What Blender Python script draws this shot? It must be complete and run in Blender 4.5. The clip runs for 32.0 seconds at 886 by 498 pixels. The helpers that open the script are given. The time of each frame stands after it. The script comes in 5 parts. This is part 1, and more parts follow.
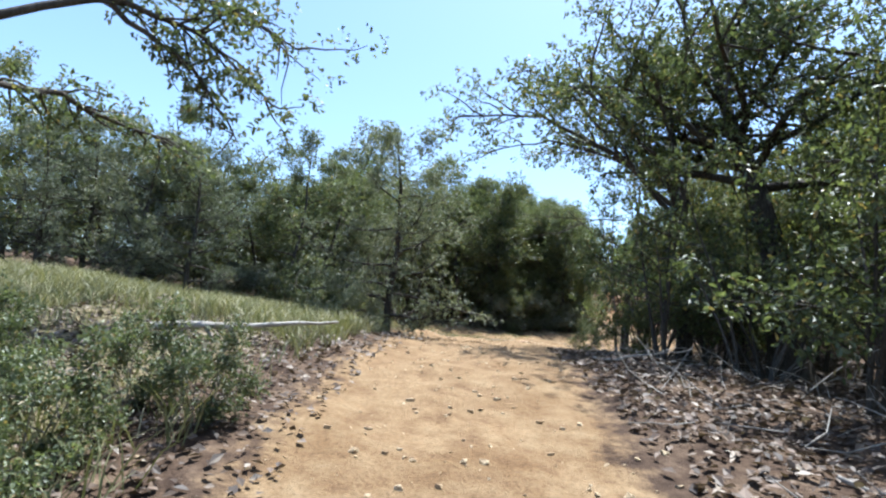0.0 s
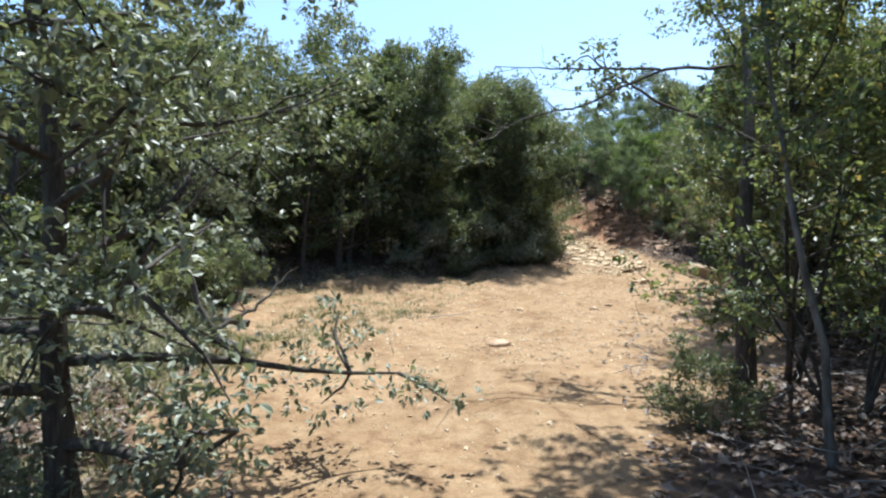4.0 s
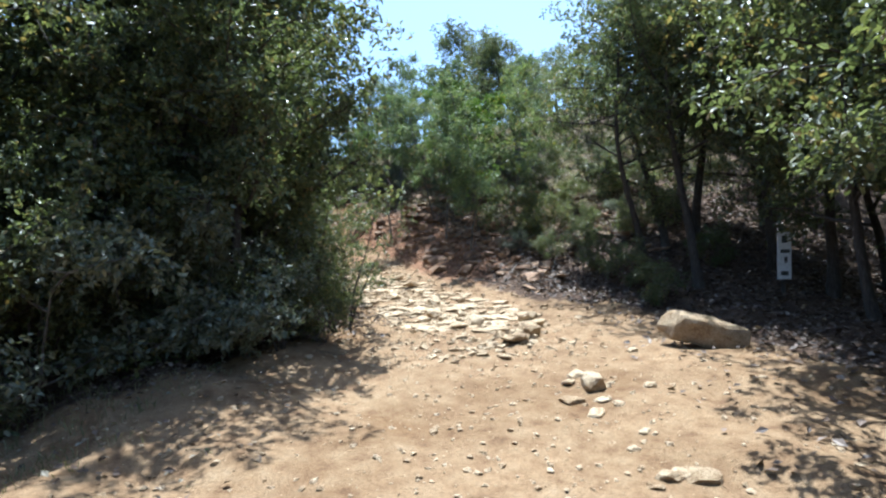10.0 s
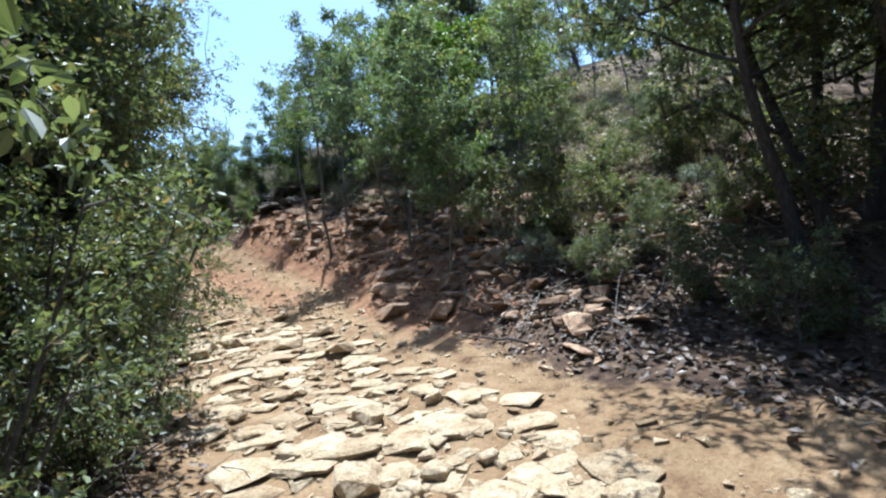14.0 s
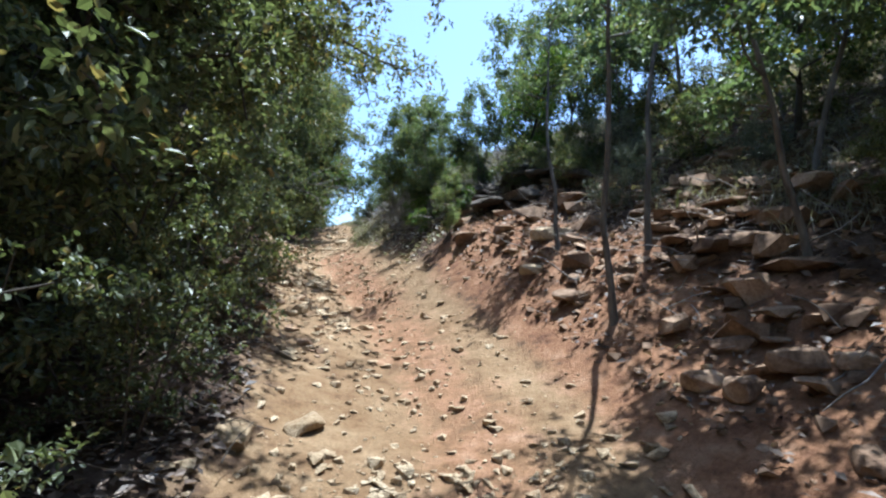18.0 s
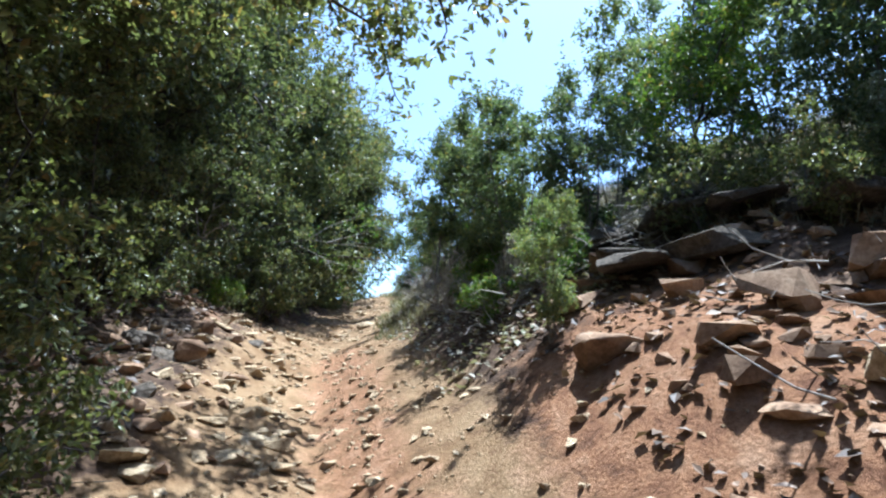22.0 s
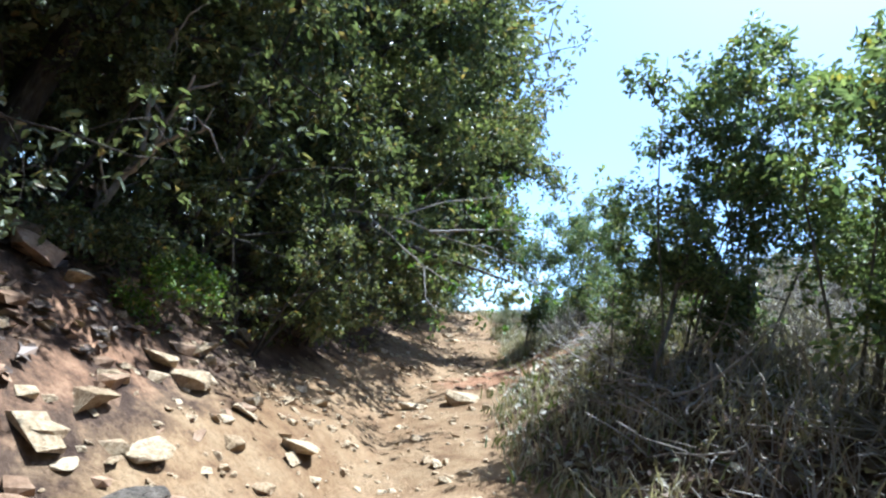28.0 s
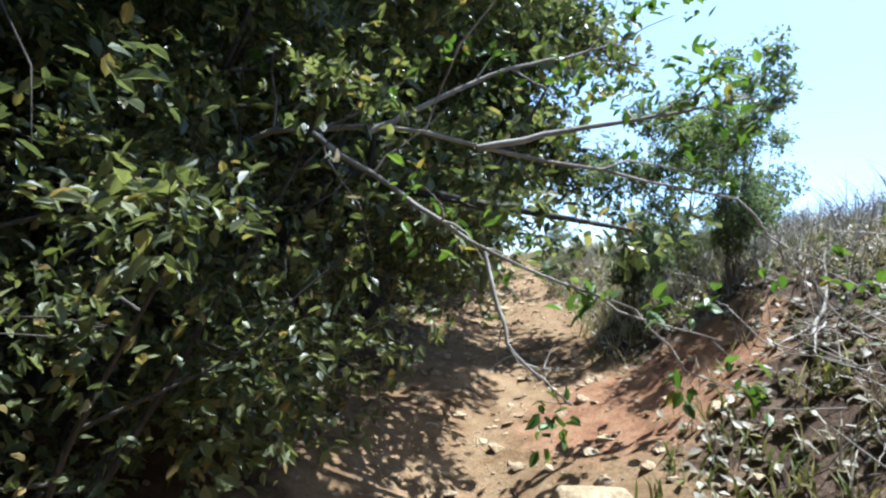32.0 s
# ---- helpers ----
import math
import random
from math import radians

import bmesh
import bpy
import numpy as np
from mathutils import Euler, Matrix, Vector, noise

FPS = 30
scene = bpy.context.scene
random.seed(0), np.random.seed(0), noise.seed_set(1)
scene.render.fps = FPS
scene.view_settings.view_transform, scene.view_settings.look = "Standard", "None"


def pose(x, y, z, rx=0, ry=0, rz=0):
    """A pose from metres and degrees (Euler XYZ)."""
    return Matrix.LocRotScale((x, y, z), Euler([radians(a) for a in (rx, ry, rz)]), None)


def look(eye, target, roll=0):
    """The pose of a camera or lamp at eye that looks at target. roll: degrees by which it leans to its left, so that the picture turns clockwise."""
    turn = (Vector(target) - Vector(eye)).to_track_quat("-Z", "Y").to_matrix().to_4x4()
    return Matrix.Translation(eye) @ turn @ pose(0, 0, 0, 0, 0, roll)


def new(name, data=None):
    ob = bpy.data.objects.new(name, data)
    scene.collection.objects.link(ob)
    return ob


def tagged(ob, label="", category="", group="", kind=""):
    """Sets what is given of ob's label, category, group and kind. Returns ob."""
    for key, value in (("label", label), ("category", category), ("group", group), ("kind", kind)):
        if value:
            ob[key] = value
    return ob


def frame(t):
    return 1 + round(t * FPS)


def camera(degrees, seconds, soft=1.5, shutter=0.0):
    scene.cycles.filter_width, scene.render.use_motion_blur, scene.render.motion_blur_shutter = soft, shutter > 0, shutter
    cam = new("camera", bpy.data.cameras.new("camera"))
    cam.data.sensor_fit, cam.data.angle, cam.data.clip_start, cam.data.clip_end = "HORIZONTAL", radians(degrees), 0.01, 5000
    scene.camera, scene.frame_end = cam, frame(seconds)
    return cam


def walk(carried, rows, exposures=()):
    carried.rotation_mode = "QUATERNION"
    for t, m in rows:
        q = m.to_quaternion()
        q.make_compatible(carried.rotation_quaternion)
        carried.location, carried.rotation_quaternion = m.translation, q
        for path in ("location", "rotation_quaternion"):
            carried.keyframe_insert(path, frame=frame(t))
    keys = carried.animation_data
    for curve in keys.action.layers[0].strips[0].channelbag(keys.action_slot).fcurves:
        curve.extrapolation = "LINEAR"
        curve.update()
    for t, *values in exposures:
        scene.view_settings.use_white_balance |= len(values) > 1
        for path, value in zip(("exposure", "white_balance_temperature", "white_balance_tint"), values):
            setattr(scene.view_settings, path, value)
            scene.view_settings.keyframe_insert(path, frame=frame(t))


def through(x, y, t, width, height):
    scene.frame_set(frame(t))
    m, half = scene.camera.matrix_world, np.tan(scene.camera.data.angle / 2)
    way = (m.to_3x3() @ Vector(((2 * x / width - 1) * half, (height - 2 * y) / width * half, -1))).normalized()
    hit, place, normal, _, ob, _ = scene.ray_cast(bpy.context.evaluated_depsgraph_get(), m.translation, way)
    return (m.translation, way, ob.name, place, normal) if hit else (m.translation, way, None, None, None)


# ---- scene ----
cam = camera(78.1, 32.0, soft=2.3)
PATH = [
    (0.0, 0.021, -11.629, 0.852, 97.35, -4.53, 6.38),
    (0.5, 0.021, -10.796, 1.152, 103.46, 2.05, 7.20),
    (1.0, 0.034, -9.705, 1.390, 100.06, 6.38, 7.26),
    (1.5, -0.131, -8.547, 1.628, 98.01, -2.85, 5.19),
    (2.0, -0.212, -7.274, 1.860, 95.51, 2.90, 4.82),
    (2.5, -0.320, -5.847, 2.051, 89.89, 4.03, 3.37),
    (3.0, -0.537, -4.735, 2.051, 89.54, -2.65, 1.09),
    (3.5, -0.438, -3.703, 2.140, 87.16, 0.19, -1.42),
    (5.5, -0.330, -0.308, 2.009, 89.07, -0.13, -1.84),
    (6.0, -0.103, 0.874, 1.971, 89.59, 2.87, -4.70),
    (6.5, 0.030, 1.948, 1.994, 89.32, 2.97, -7.13),
    (7.0, 0.113, 2.765, 2.077, 91.37, 0.01, -9.12),
    (7.5, 0.322, 3.517, 2.059, 93.58, -2.51, -10.51),
    (8.0, 0.815, 4.868, 2.004, 90.02, 3.65, -13.99),
    (8.5, 1.352, 6.112, 1.783, 90.96, 3.60, -19.36),
    (9.0, 1.629, 7.127, 1.799, 88.75, -4.15, -23.61),
    (9.5, 2.019, 7.844, 1.793, 89.91, -2.53, -22.78),
    (10.0, 2.442, 8.529, 1.804, 90.24, 3.56, -23.07),
    (10.5, 2.722, 9.263, 1.818, 89.84, 1.76, -23.76),
    (11.0, 3.058, 9.826, 1.853, 90.62, 4.45, -23.89),
    (11.5, 3.356, 10.469, 1.875, 90.39, 4.44, -24.00),
    (12.0, 3.776, 11.176, 1.894, 90.65, 6.80, -24.16),
    (12.5, 4.088, 11.859, 1.938, 90.47, 7.61, -24.86),
    (13.0, 4.352, 12.521, 1.981, 90.28, 6.59, -25.30),
    (13.5, 4.731, 13.214, 1.978, 90.28, 8.02, -25.81),
    (15.5, 6.399, 16.332, 2.314, 91.54, 5.51, -16.20),
    (16.0, 6.541, 17.329, 2.312, 90.94, 7.38, -12.10),
    (16.5, 6.460, 18.179, 2.385, 93.14, 8.25, -7.29),
    (17.0, 6.350, 19.294, 2.523, 92.11, 4.56, -4.49),
    (17.5, 6.301, 20.061, 2.652, 95.24, 1.41, -3.43),
    (18.0, 6.269, 20.864, 2.675, 93.92, 1.24, -1.99),
    (18.5, 6.344, 21.411, 2.771, 96.87, 2.97, -1.88),
    (19.0, 6.447, 22.044, 2.812, 97.07, 6.47, -2.08),
    (19.5, 6.268, 22.724, 2.941, 97.27, -2.77, -1.99),
    (20.0, 6.444, 23.276, 2.980, 99.23, 4.92, 1.99),
    (20.5, 6.400, 23.940, 3.063, 98.88, 4.08, 4.87),
    (21.0, 6.251, 24.463, 3.190, 101.47, -1.23, 4.42),
    (21.5, 6.316, 25.236, 3.290, 99.48, 6.49, 4.93),
    (22.0, 6.148, 25.683, 3.370, 101.10, 0.78, 3.59),
    (22.5, 5.911, 26.218, 3.519, 98.17, -9.20, 1.50),
    (23.0, 6.003, 26.492, 3.572, 101.34, -4.00, 3.51),
    (23.5, 5.765, 27.227, 3.648, 98.58, -9.91, 4.10),
    (24.0, 5.669, 27.480, 3.757, 104.23, -9.20, 2.07),
    (24.5, 5.410, 28.091, 3.883, 98.49, -19.47, 2.81),
    (25.0, 5.381, 28.351, 3.925, 99.93, -18.77, 7.05),
    (25.5, 5.340, 28.612, 3.879, 104.09, -19.44, 7.98),
    (27.5, 4.974, 29.942, 4.317, 103.49, -9.89, 9.28),
    (28.0, 4.742, 30.496, 4.428, 100.34, -14.81, 10.64),
    (28.5, 4.541, 30.792, 4.432, 104.72, -20.86, 10.96),
    (29.0, 4.496, 31.063, 4.557, 103.04, -19.38, 12.37),
    (29.5, 4.535, 31.415, 4.638, 98.66, -7.70, 16.30),
    (30.0, 4.349, 31.915, 4.707, 97.01, -9.54, 14.24),
    (30.5, 4.213, 32.337, 4.781, 95.03, -7.32, 12.91),
    (31.0, 4.010, 32.793, 4.835, 91.83, -11.53, 13.47),
    (31.5, 3.879, 33.193, 4.906, 93.14, -7.71, 12.21),
    (32.0, 3.772, 33.546, 4.977, 93.36, -5.94, 13.27),
]
EXPOSURE = [(0.0, 1.42, 5720, 6), (3.0, 1.38, 5720, 6), (6.0, 1.44, 5560, 6), (9.0, 1.52, 5350, 6), (11.0, 1.55, 5330, 6), (13.0, 1.42, 5320, 6), (18.0, 1.42, 5320, 6), (20.0, 1.55, 5320, 6), (24.0, 1.75, 5180, 6), (28.0, 1.78, 5180, 6), (30.0, 1.68, 5300, 6), (32.0, 1.62, 5450, 6)]
walk(cam, [(row[0], pose(*row[1:])) for row in PATH], EXPOSURE)

# ---- world, sun ----
SUN_EL, SUN_TO = radians(71), Vector((0.55, 0.83, 0)).normalized()
world = bpy.data.worlds.new("sky")
scene.world = world
world.use_nodes = True
wn = world.node_tree
sky = wn.nodes.new("ShaderNodeTexSky")
sky.sky_type, sky.sun_disc = "NISHITA", False
sky.sun_elevation = SUN_EL
sky.sun_rotation = math.atan2(SUN_TO.x, SUN_TO.y)
sky.dust_density, sky.ozone_density, sky.air_density = 1.3, 2.3, 1.0
wn.links.new(sky.outputs[0], wn.nodes["Background"].inputs[0])
wn.nodes["Background"].inputs[1].default_value = 0.115
sun = new("sun", bpy.data.lights.new("sun", "SUN"))
sun.data.energy, sun.data.angle, sun.data.color = 4.9, radians(0.55), (1.0, 0.965, 0.91)
to_sun = Vector((SUN_TO.x * math.cos(SUN_EL), SUN_TO.y * math.cos(SUN_EL), math.sin(SUN_EL)))
sun.matrix_world = look(to_sun * 60, (0, 0, 0))


# ---- materials ----
def material(name, rough=0.8, spec=0.3):
    m = bpy.data.materials.new(name)
    m.use_nodes = True
    t = m.node_tree
    b = t.nodes["Principled BSDF"]
    b.inputs["Roughness"].default_value = rough
    b.inputs["Specular IOR Level"].default_value = spec
    return m, t, b


def ramp(t, source, stops):
    r = t.nodes.new("ShaderNodeValToRGB")
    while len(r.color_ramp.elements) < len(stops):
        r.color_ramp.elements.new(0.5)
    for e, (p, c) in zip(r.color_ramp.elements, stops):
        e.position, e.color = p, (*c, 1)
    t.links.new(source, r.inputs[0])
    return r.outputs[0]


def fractal(t, scale, detail=6, rough=0.6, coords=None):
    n = t.nodes.new("ShaderNodeTexNoise")
    n.inputs["Scale"].default_value, n.inputs["Detail"].default_value, n.inputs["Roughness"].default_value = scale, detail, rough
    if coords is not None:
        t.links.new(coords, n.inputs["Vector"])
    return n.outputs["Fac"]


def mix(t, fac, a, b, kind="MIX"):
    n = t.nodes.new("ShaderNodeMix")
    n.data_type, n.blend_type = "RGBA", kind
    for s, v in ((0, fac), (6, a), (7, b)):
        if hasattr(v, "is_linked") or hasattr(v, "links"):
            t.links.new(v, n.inputs[s])
        else:
            n.inputs[s].default_value = v if s == 0 else (*v, 1)
    return n.outputs[2]


def math_node(t, op, a, b):
    n = t.nodes.new("ShaderNodeMath")
    n.operation = op
    for s, v in ((0, a), (1, b)):
        if hasattr(v, "links"):
            t.links.new(v, n.inputs[s])
        else:
            n.inputs[s].default_value = v
    return n.outputs[0]


def bump(t, b, height, strength, distance):
    n = t.nodes.new("ShaderNodeBump")
    n.inputs["Strength"].default_value, n.inputs["Distance"].default_value = strength, distance
    t.links.new(height, n.inputs["Height"])
    t.links.new(n.outputs[0], b.inputs["Normal"])


def leaf_material(name, dark, mid, light, through=0.35, dead=None, rough=0.45):
    m, t, b = material(name, rough, 0.42)
    g = t.nodes.new("ShaderNodeNewGeometry")
    stops = [(0.0, dark), (0.45, mid), (0.9, light)]
    if dead:
        stops.append((0.975, dead))
    c = ramp(t, g.outputs["Random Per Island"], stops)
    o = t.nodes.new("ShaderNodeObjectInfo")
    tone = ramp(t, o.outputs["Random"], [(0, (0.78, 0.8, 0.8)), (0.5, (1, 1, 1)), (1, (1.22, 1.15, 0.92))])
    c = mix(t, 1.0, c, tone, "MULTIPLY")
    t.links.new(c, b.inputs["Base Color"])
    tr = t.nodes.new("ShaderNodeBsdfTranslucent")
    t.links.new(mix(t, 1.0, c, (1.15, 1.2, 0.65), "MULTIPLY"), tr.inputs[0])
    s = t.nodes.new("ShaderNodeMixShader")
    s.inputs[0].default_value = through
    t.links.new(b.outputs[0], s.inputs[1])
    t.links.new(tr.outputs[0], s.inputs[2])
    t.links.new(s.outputs[0], t.nodes["Material Output"].inputs[0])
    return m


M_OAK = leaf_material("oak_leaf", (0.048, 0.060, 0.030), (0.098, 0.118, 0.056), (0.175, 0.198, 0.105), 0.42, (0.24, 0.18, 0.08), 0.42)
M_GREY = leaf_material("grey_leaf", (0.07, 0.085, 0.06), (0.125, 0.142, 0.10), (0.20, 0.215, 0.165), 0.28)
M_BRIGHT = leaf_material("bright_leaf", (0.045, 0.085, 0.018), (0.075, 0.135, 0.026), (0.13, 0.20, 0.04), 0.42, (0.24, 0.18, 0.05))
M_POPLAR = leaf_material("sapling_leaf", (0.062, 0.092, 0.05), (0.115, 0.155, 0.082), (0.19, 0.235, 0.13), 0.45, (0.22, 0.2, 0.06))
M_CEDAR = leaf_material("cedar_leaf", (0.020, 0.034, 0.016), (0.036, 0.056, 0.024), (0.066, 0.088, 0.036), 0.15, None, 0.6)
M_GRASS = leaf_material("grass_blade", (0.09, 0.105, 0.045), (0.165, 0.165, 0.085), (0.25, 0.235, 0.14), 0.28, (0.36, 0.31, 0.21), 0.6)
M_WEED = leaf_material("weed_leaf", (0.05, 0.07, 0.025), (0.09, 0.11, 0.04), (0.17, 0.16, 0.07), 0.3, (0.28, 0.22, 0.12), 0.6)
M_STRAW = leaf_material("dry_straw", (0.17, 0.15, 0.10), (0.30, 0.26, 0.19), (0.42, 0.38, 0.29), 0.25, (0.12, 0.15, 0.05), 0.6)
M_LITTER = leaf_material("fallen_leaf", (0.035, 0.022, 0.015), (0.10, 0.066, 0.044), (0.20, 0.14, 0.10), 0.08, (0.33, 0.27, 0.21), 0.6)

M_BARK, t, b = material("bark", 0.9, 0.15)
tc = t.nodes.new("ShaderNodeTexCoord")
mp = t.nodes.new("ShaderNodeMapping")
mp.inputs["Scale"].default_value = (1, 1, 0.25)
t.links.new(tc.outputs["Object"], mp.inputs[0])
f = fractal(t, 30, 5, 0.65, mp.outputs[0])
f2 = fractal(t, 3, 3)
c = ramp(t, f, [(0.35, (0.02, 0.016, 0.013)), (0.55, (0.062, 0.052, 0.042)), (0.75, (0.14, 0.126, 0.105))])
t.links.new(mix(t, 0.35, c, ramp(t, f2, [(0.3, (0.035, 0.03, 0.025)), (0.7, (0.15, 0.136, 0.116))])), b.inputs["Base Color"])
bump(t, b, f, 0.7, 0.02)

M_SAPLING, t, b = material("sapling_bark", 0.85, 0.2)
f = fractal(t, 22, 5)
t.links.new(ramp(t, f, [(0.3, (0.06, 0.052, 0.042)), (0.55, (0.14, 0.125, 0.105)), (0.8, (0.24, 0.22, 0.19))]), b.inputs["Base Color"])
bump(t, b, f, 0.4, 0.01)

M_DEAD, t, b = material("dead_wood", 0.85, 0.2)
f = fractal(t, 18, 5)
t.links.new(ramp(t, f, [(0.3, (0.14, 0.12, 0.10)), (0.6, (0.34, 0.31, 0.27)), (0.8, (0.5, 0.47, 0.42))]), b.inputs["Base Color"])
bump(t, b, f, 0.4, 0.01)

M_ROCK, t, b = material("limestone", 0.88, 0.25)
tc = t.nodes.new("ShaderNodeTexCoord")
g = t.nodes.new("ShaderNodeNewGeometry")
oi = t.nodes.new("ShaderNodeObjectInfo")
each_ = math_node(t, "FRACT", math_node(t, "ADD", oi.outputs["Random"], g.outputs["Random Per Island"]), 0)
f = fractal(t, 5, 8, 0.65, g.outputs["Position"])
f2 = fractal(t, 45, 5, 0.7, g.outputs["Position"])
c = ramp(t, f, [(0.26, (0.30, 0.205, 0.115)), (0.40, (0.45, 0.345, 0.22)), (0.58, (0.55, 0.45, 0.31)), (0.8, (0.62, 0.54, 0.41))])
c = mix(t, 1.0, c, ramp(t, each_, [(0, (0.72, 0.66, 0.58)), (0.5, (1, 0.98, 0.94)), (1, (1.12, 1.1, 1.06))]), "MULTIPLY")
c = mix(t, 1.0, c, ramp(t, f2, [(0.35, (0.62, 0.57, 0.5)), (0.6, (1.08, 1.08, 1.08))]), "MULTIPLY")
f3 = fractal(t, 11, 8, 0.75, g.outputs["Position"])
c = mix(t, 1.0, c, ramp(t, f3, [(0.34, (0.58, 0.5, 0.42)), (0.46, (1, 1, 1))]), "MULTIPLY")
t.links.new(c, b.inputs["Base Color"])
bump(t, b, math_node(t, "ADD", f2, math_node(t, "MULTIPLY", f3, 2.0)), 0.9, 0.025)

M_BANKROCK, t, b = material("weathered_rock", 0.9, 0.2)
g = t.nodes.new("ShaderNodeNewGeometry")
oi = t.nodes.new("ShaderNodeObjectInfo")
each_ = math_node(t, "FRACT", math_node(t, "ADD", oi.outputs["Random"], g.outputs["Random Per Island"]), 0)
f = fractal(t, 3.5, 8, 0.7, g.outputs["Position"])
f2 = fractal(t, 40, 5, 0.7, g.outputs["Position"])
c = ramp(t, f, [(0.3, (0.10, 0.068, 0.048)), (0.42, (0.22, 0.155, 0.105)), (0.55, (0.36, 0.27, 0.19)), (0.75, (0.48, 0.41, 0.32))])
c = mix(t, 1.0, c, ramp(t, each_, [(0, (0.45, 0.38, 0.33)), (0.5, (0.85, 0.76, 0.68)), (1, (1.15, 1.05, 0.95))]), "MULTIPLY")
c = mix(t, 1.0, c, ramp(t, f2, [(0.35, (0.7, 0.66, 0.62)), (0.6, (1.05, 1.05, 1.05))]), "MULTIPLY")
t.links.new(c, b.inputs["Base Color"])
bump(t, b, f2, 0.5, 0.015)

M_LEDGE, t, b = material("mossy_ledge", 0.92, 0.2)
g = t.nodes.new("ShaderNodeNewGeometry")
f, f2 = fractal(t, 5, 8, 0.7, g.outputs["Position"]), fractal(t, 40, 5, 0.7, g.outputs["Position"])
c = ramp(t, f, [(0.3, (0.035, 0.03, 0.024)), (0.48, (0.085, 0.072, 0.058)), (0.62, (0.15, 0.125, 0.098)), (0.8, (0.2, 0.185, 0.15))])
c = mix(t, 1.0, c, ramp(t, f2, [(0.35, (0.7, 0.68, 0.64)), (0.6, (1.1, 1.1, 1.1))]), "MULTIPLY")
t.links.new(c, b.inputs["Base Color"])
bump(t, b, math_node(t, "ADD", f2, math_node(t, "MULTIPLY", f, 1.5)), 0.8, 0.025)

# bare earth, leaf litter and grass soil, told apart by what the ground is made of
M_GROUND, t, b = material("earth", 0.95, 0.12)
g = t.nodes.new("ShaderNodeNewGeometry")
pos = g.outputs["Position"]
big, mid_, fine = fractal(t, 0.55, 5, 0.6, pos), fractal(t, 4.5, 6, 0.65, pos), fractal(t, 38, 6, 0.7, pos)
dirt = ramp(t, mid_, [(0.30, (0.135, 0.080, 0.042)), (0.46, (0.215, 0.139, 0.074)), (0.64, (0.26, 0.180, 0.101)), (0.82, (0.33, 0.25, 0.155))])
wide = fractal(t, 0.9, 4, 0.6, pos)
dirt = mix(t, 1.0, dirt, ramp(t, wide, [(0.32, (0.74, 0.68, 0.62)), (0.5, (1, 1, 1)), (0.7, (1.1, 1.1, 1.1))]), "MULTIPLY")
red = ramp(t, mid_, [(0.3, (0.125, 0.06, 0.034)), (0.5, (0.235, 0.123, 0.065)), (0.75, (0.33, 0.205, 0.125))])
litter_ = ramp(t, mid_, [(0.3, (0.035, 0.022, 0.016)), (0.5, (0.085, 0.056, 0.038)), (0.72, (0.165, 0.115, 0.078))])
soil = ramp(t, mid_, [(0.3, (0.09, 0.078, 0.042)), (0.5, (0.165, 0.135, 0.078)), (0.75, (0.25, 0.205, 0.128))])


def share(name):
    a = t.nodes.new("ShaderNodeAttribute")
    a.attribute_name = name
    n = math_node(t, "ADD", a.outputs["Fac"], math_node(t, "MULTIPLY", math_node(t, "SUBTRACT", mid_, 0.5), 0.9))
    r = ramp(t, n, [(0.38, (0, 0, 0)), (0.62, (1, 1, 1))])
    return r


c = mix(t, share("grassy"), litter_, soil)
c = mix(t, share("bare"), c, dirt)
c = mix(t, share("red"), c, red)
c = mix(t, 1.0, c, ramp(t, fine, [(0.3, (0.66, 0.63, 0.6)), (0.5, (1, 1, 1)), (0.72, (1.18, 1.16, 1.12))]), "MULTIPLY")
t.links.new(c, b.inputs["Base Color"])
bump(t, b, math_node(t, "ADD", fine, math_node(t, "MULTIPLY", mid_, 1.5)), 0.8, 0.03)

# ---- the lie of the land ----
TRAIL_Y = [-60, -30, -11.6, -9.7, -8.5, -7.2, -5.8, -3.7, 0, 2.8, 4.9, 6.2, 8, 10.5, 12.5, 14, 16.3, 18.2, 20, 21.4, 22.7, 23.9, 25.2, 26.2, 27.2, 28.1, 29, 30, 30.8, 31.5, 32.3, 33.5, 36.5, 38.4, 42.3, 45.6, 47.5, 52, 60, 80]
TRAIL_X = [-1.0, -0.5, 0.02, 0.03, -0.13, -0.22, -0.33, -0.44, -0.27, 0.12, 0.83, 1.38, 2.12, 3.37, 4.34, 5.15, 6.38, 6.46, 6.3, 6.34, 6.27, 6.4, 6.31, 5.92, 5.77, 5.41, 5.23, 4.95, 4.54, 4.5, 4.23, 3.79, 3.3, 3.2, 2.7, 1.78, 1.26, 0.0, -3.0, -12.0]
TRAIL_Z = [-2, -1.6, -0.75, -0.3, -0.03, 0.18, 0.36, 0.46, 0.38, 0.4, 0.34, 0.2, 0.15, 0.2, 0.28, 0.4, 0.62, 0.74, 0.95, 1.1, 1.28, 1.42, 1.63, 1.82, 2.0, 2.15, 2.35, 2.62, 2.8, 2.97, 3.12, 3.33, 3.75, 4.02, 4.65, 5.45, 5.65, 5.8, 5.3, 3]
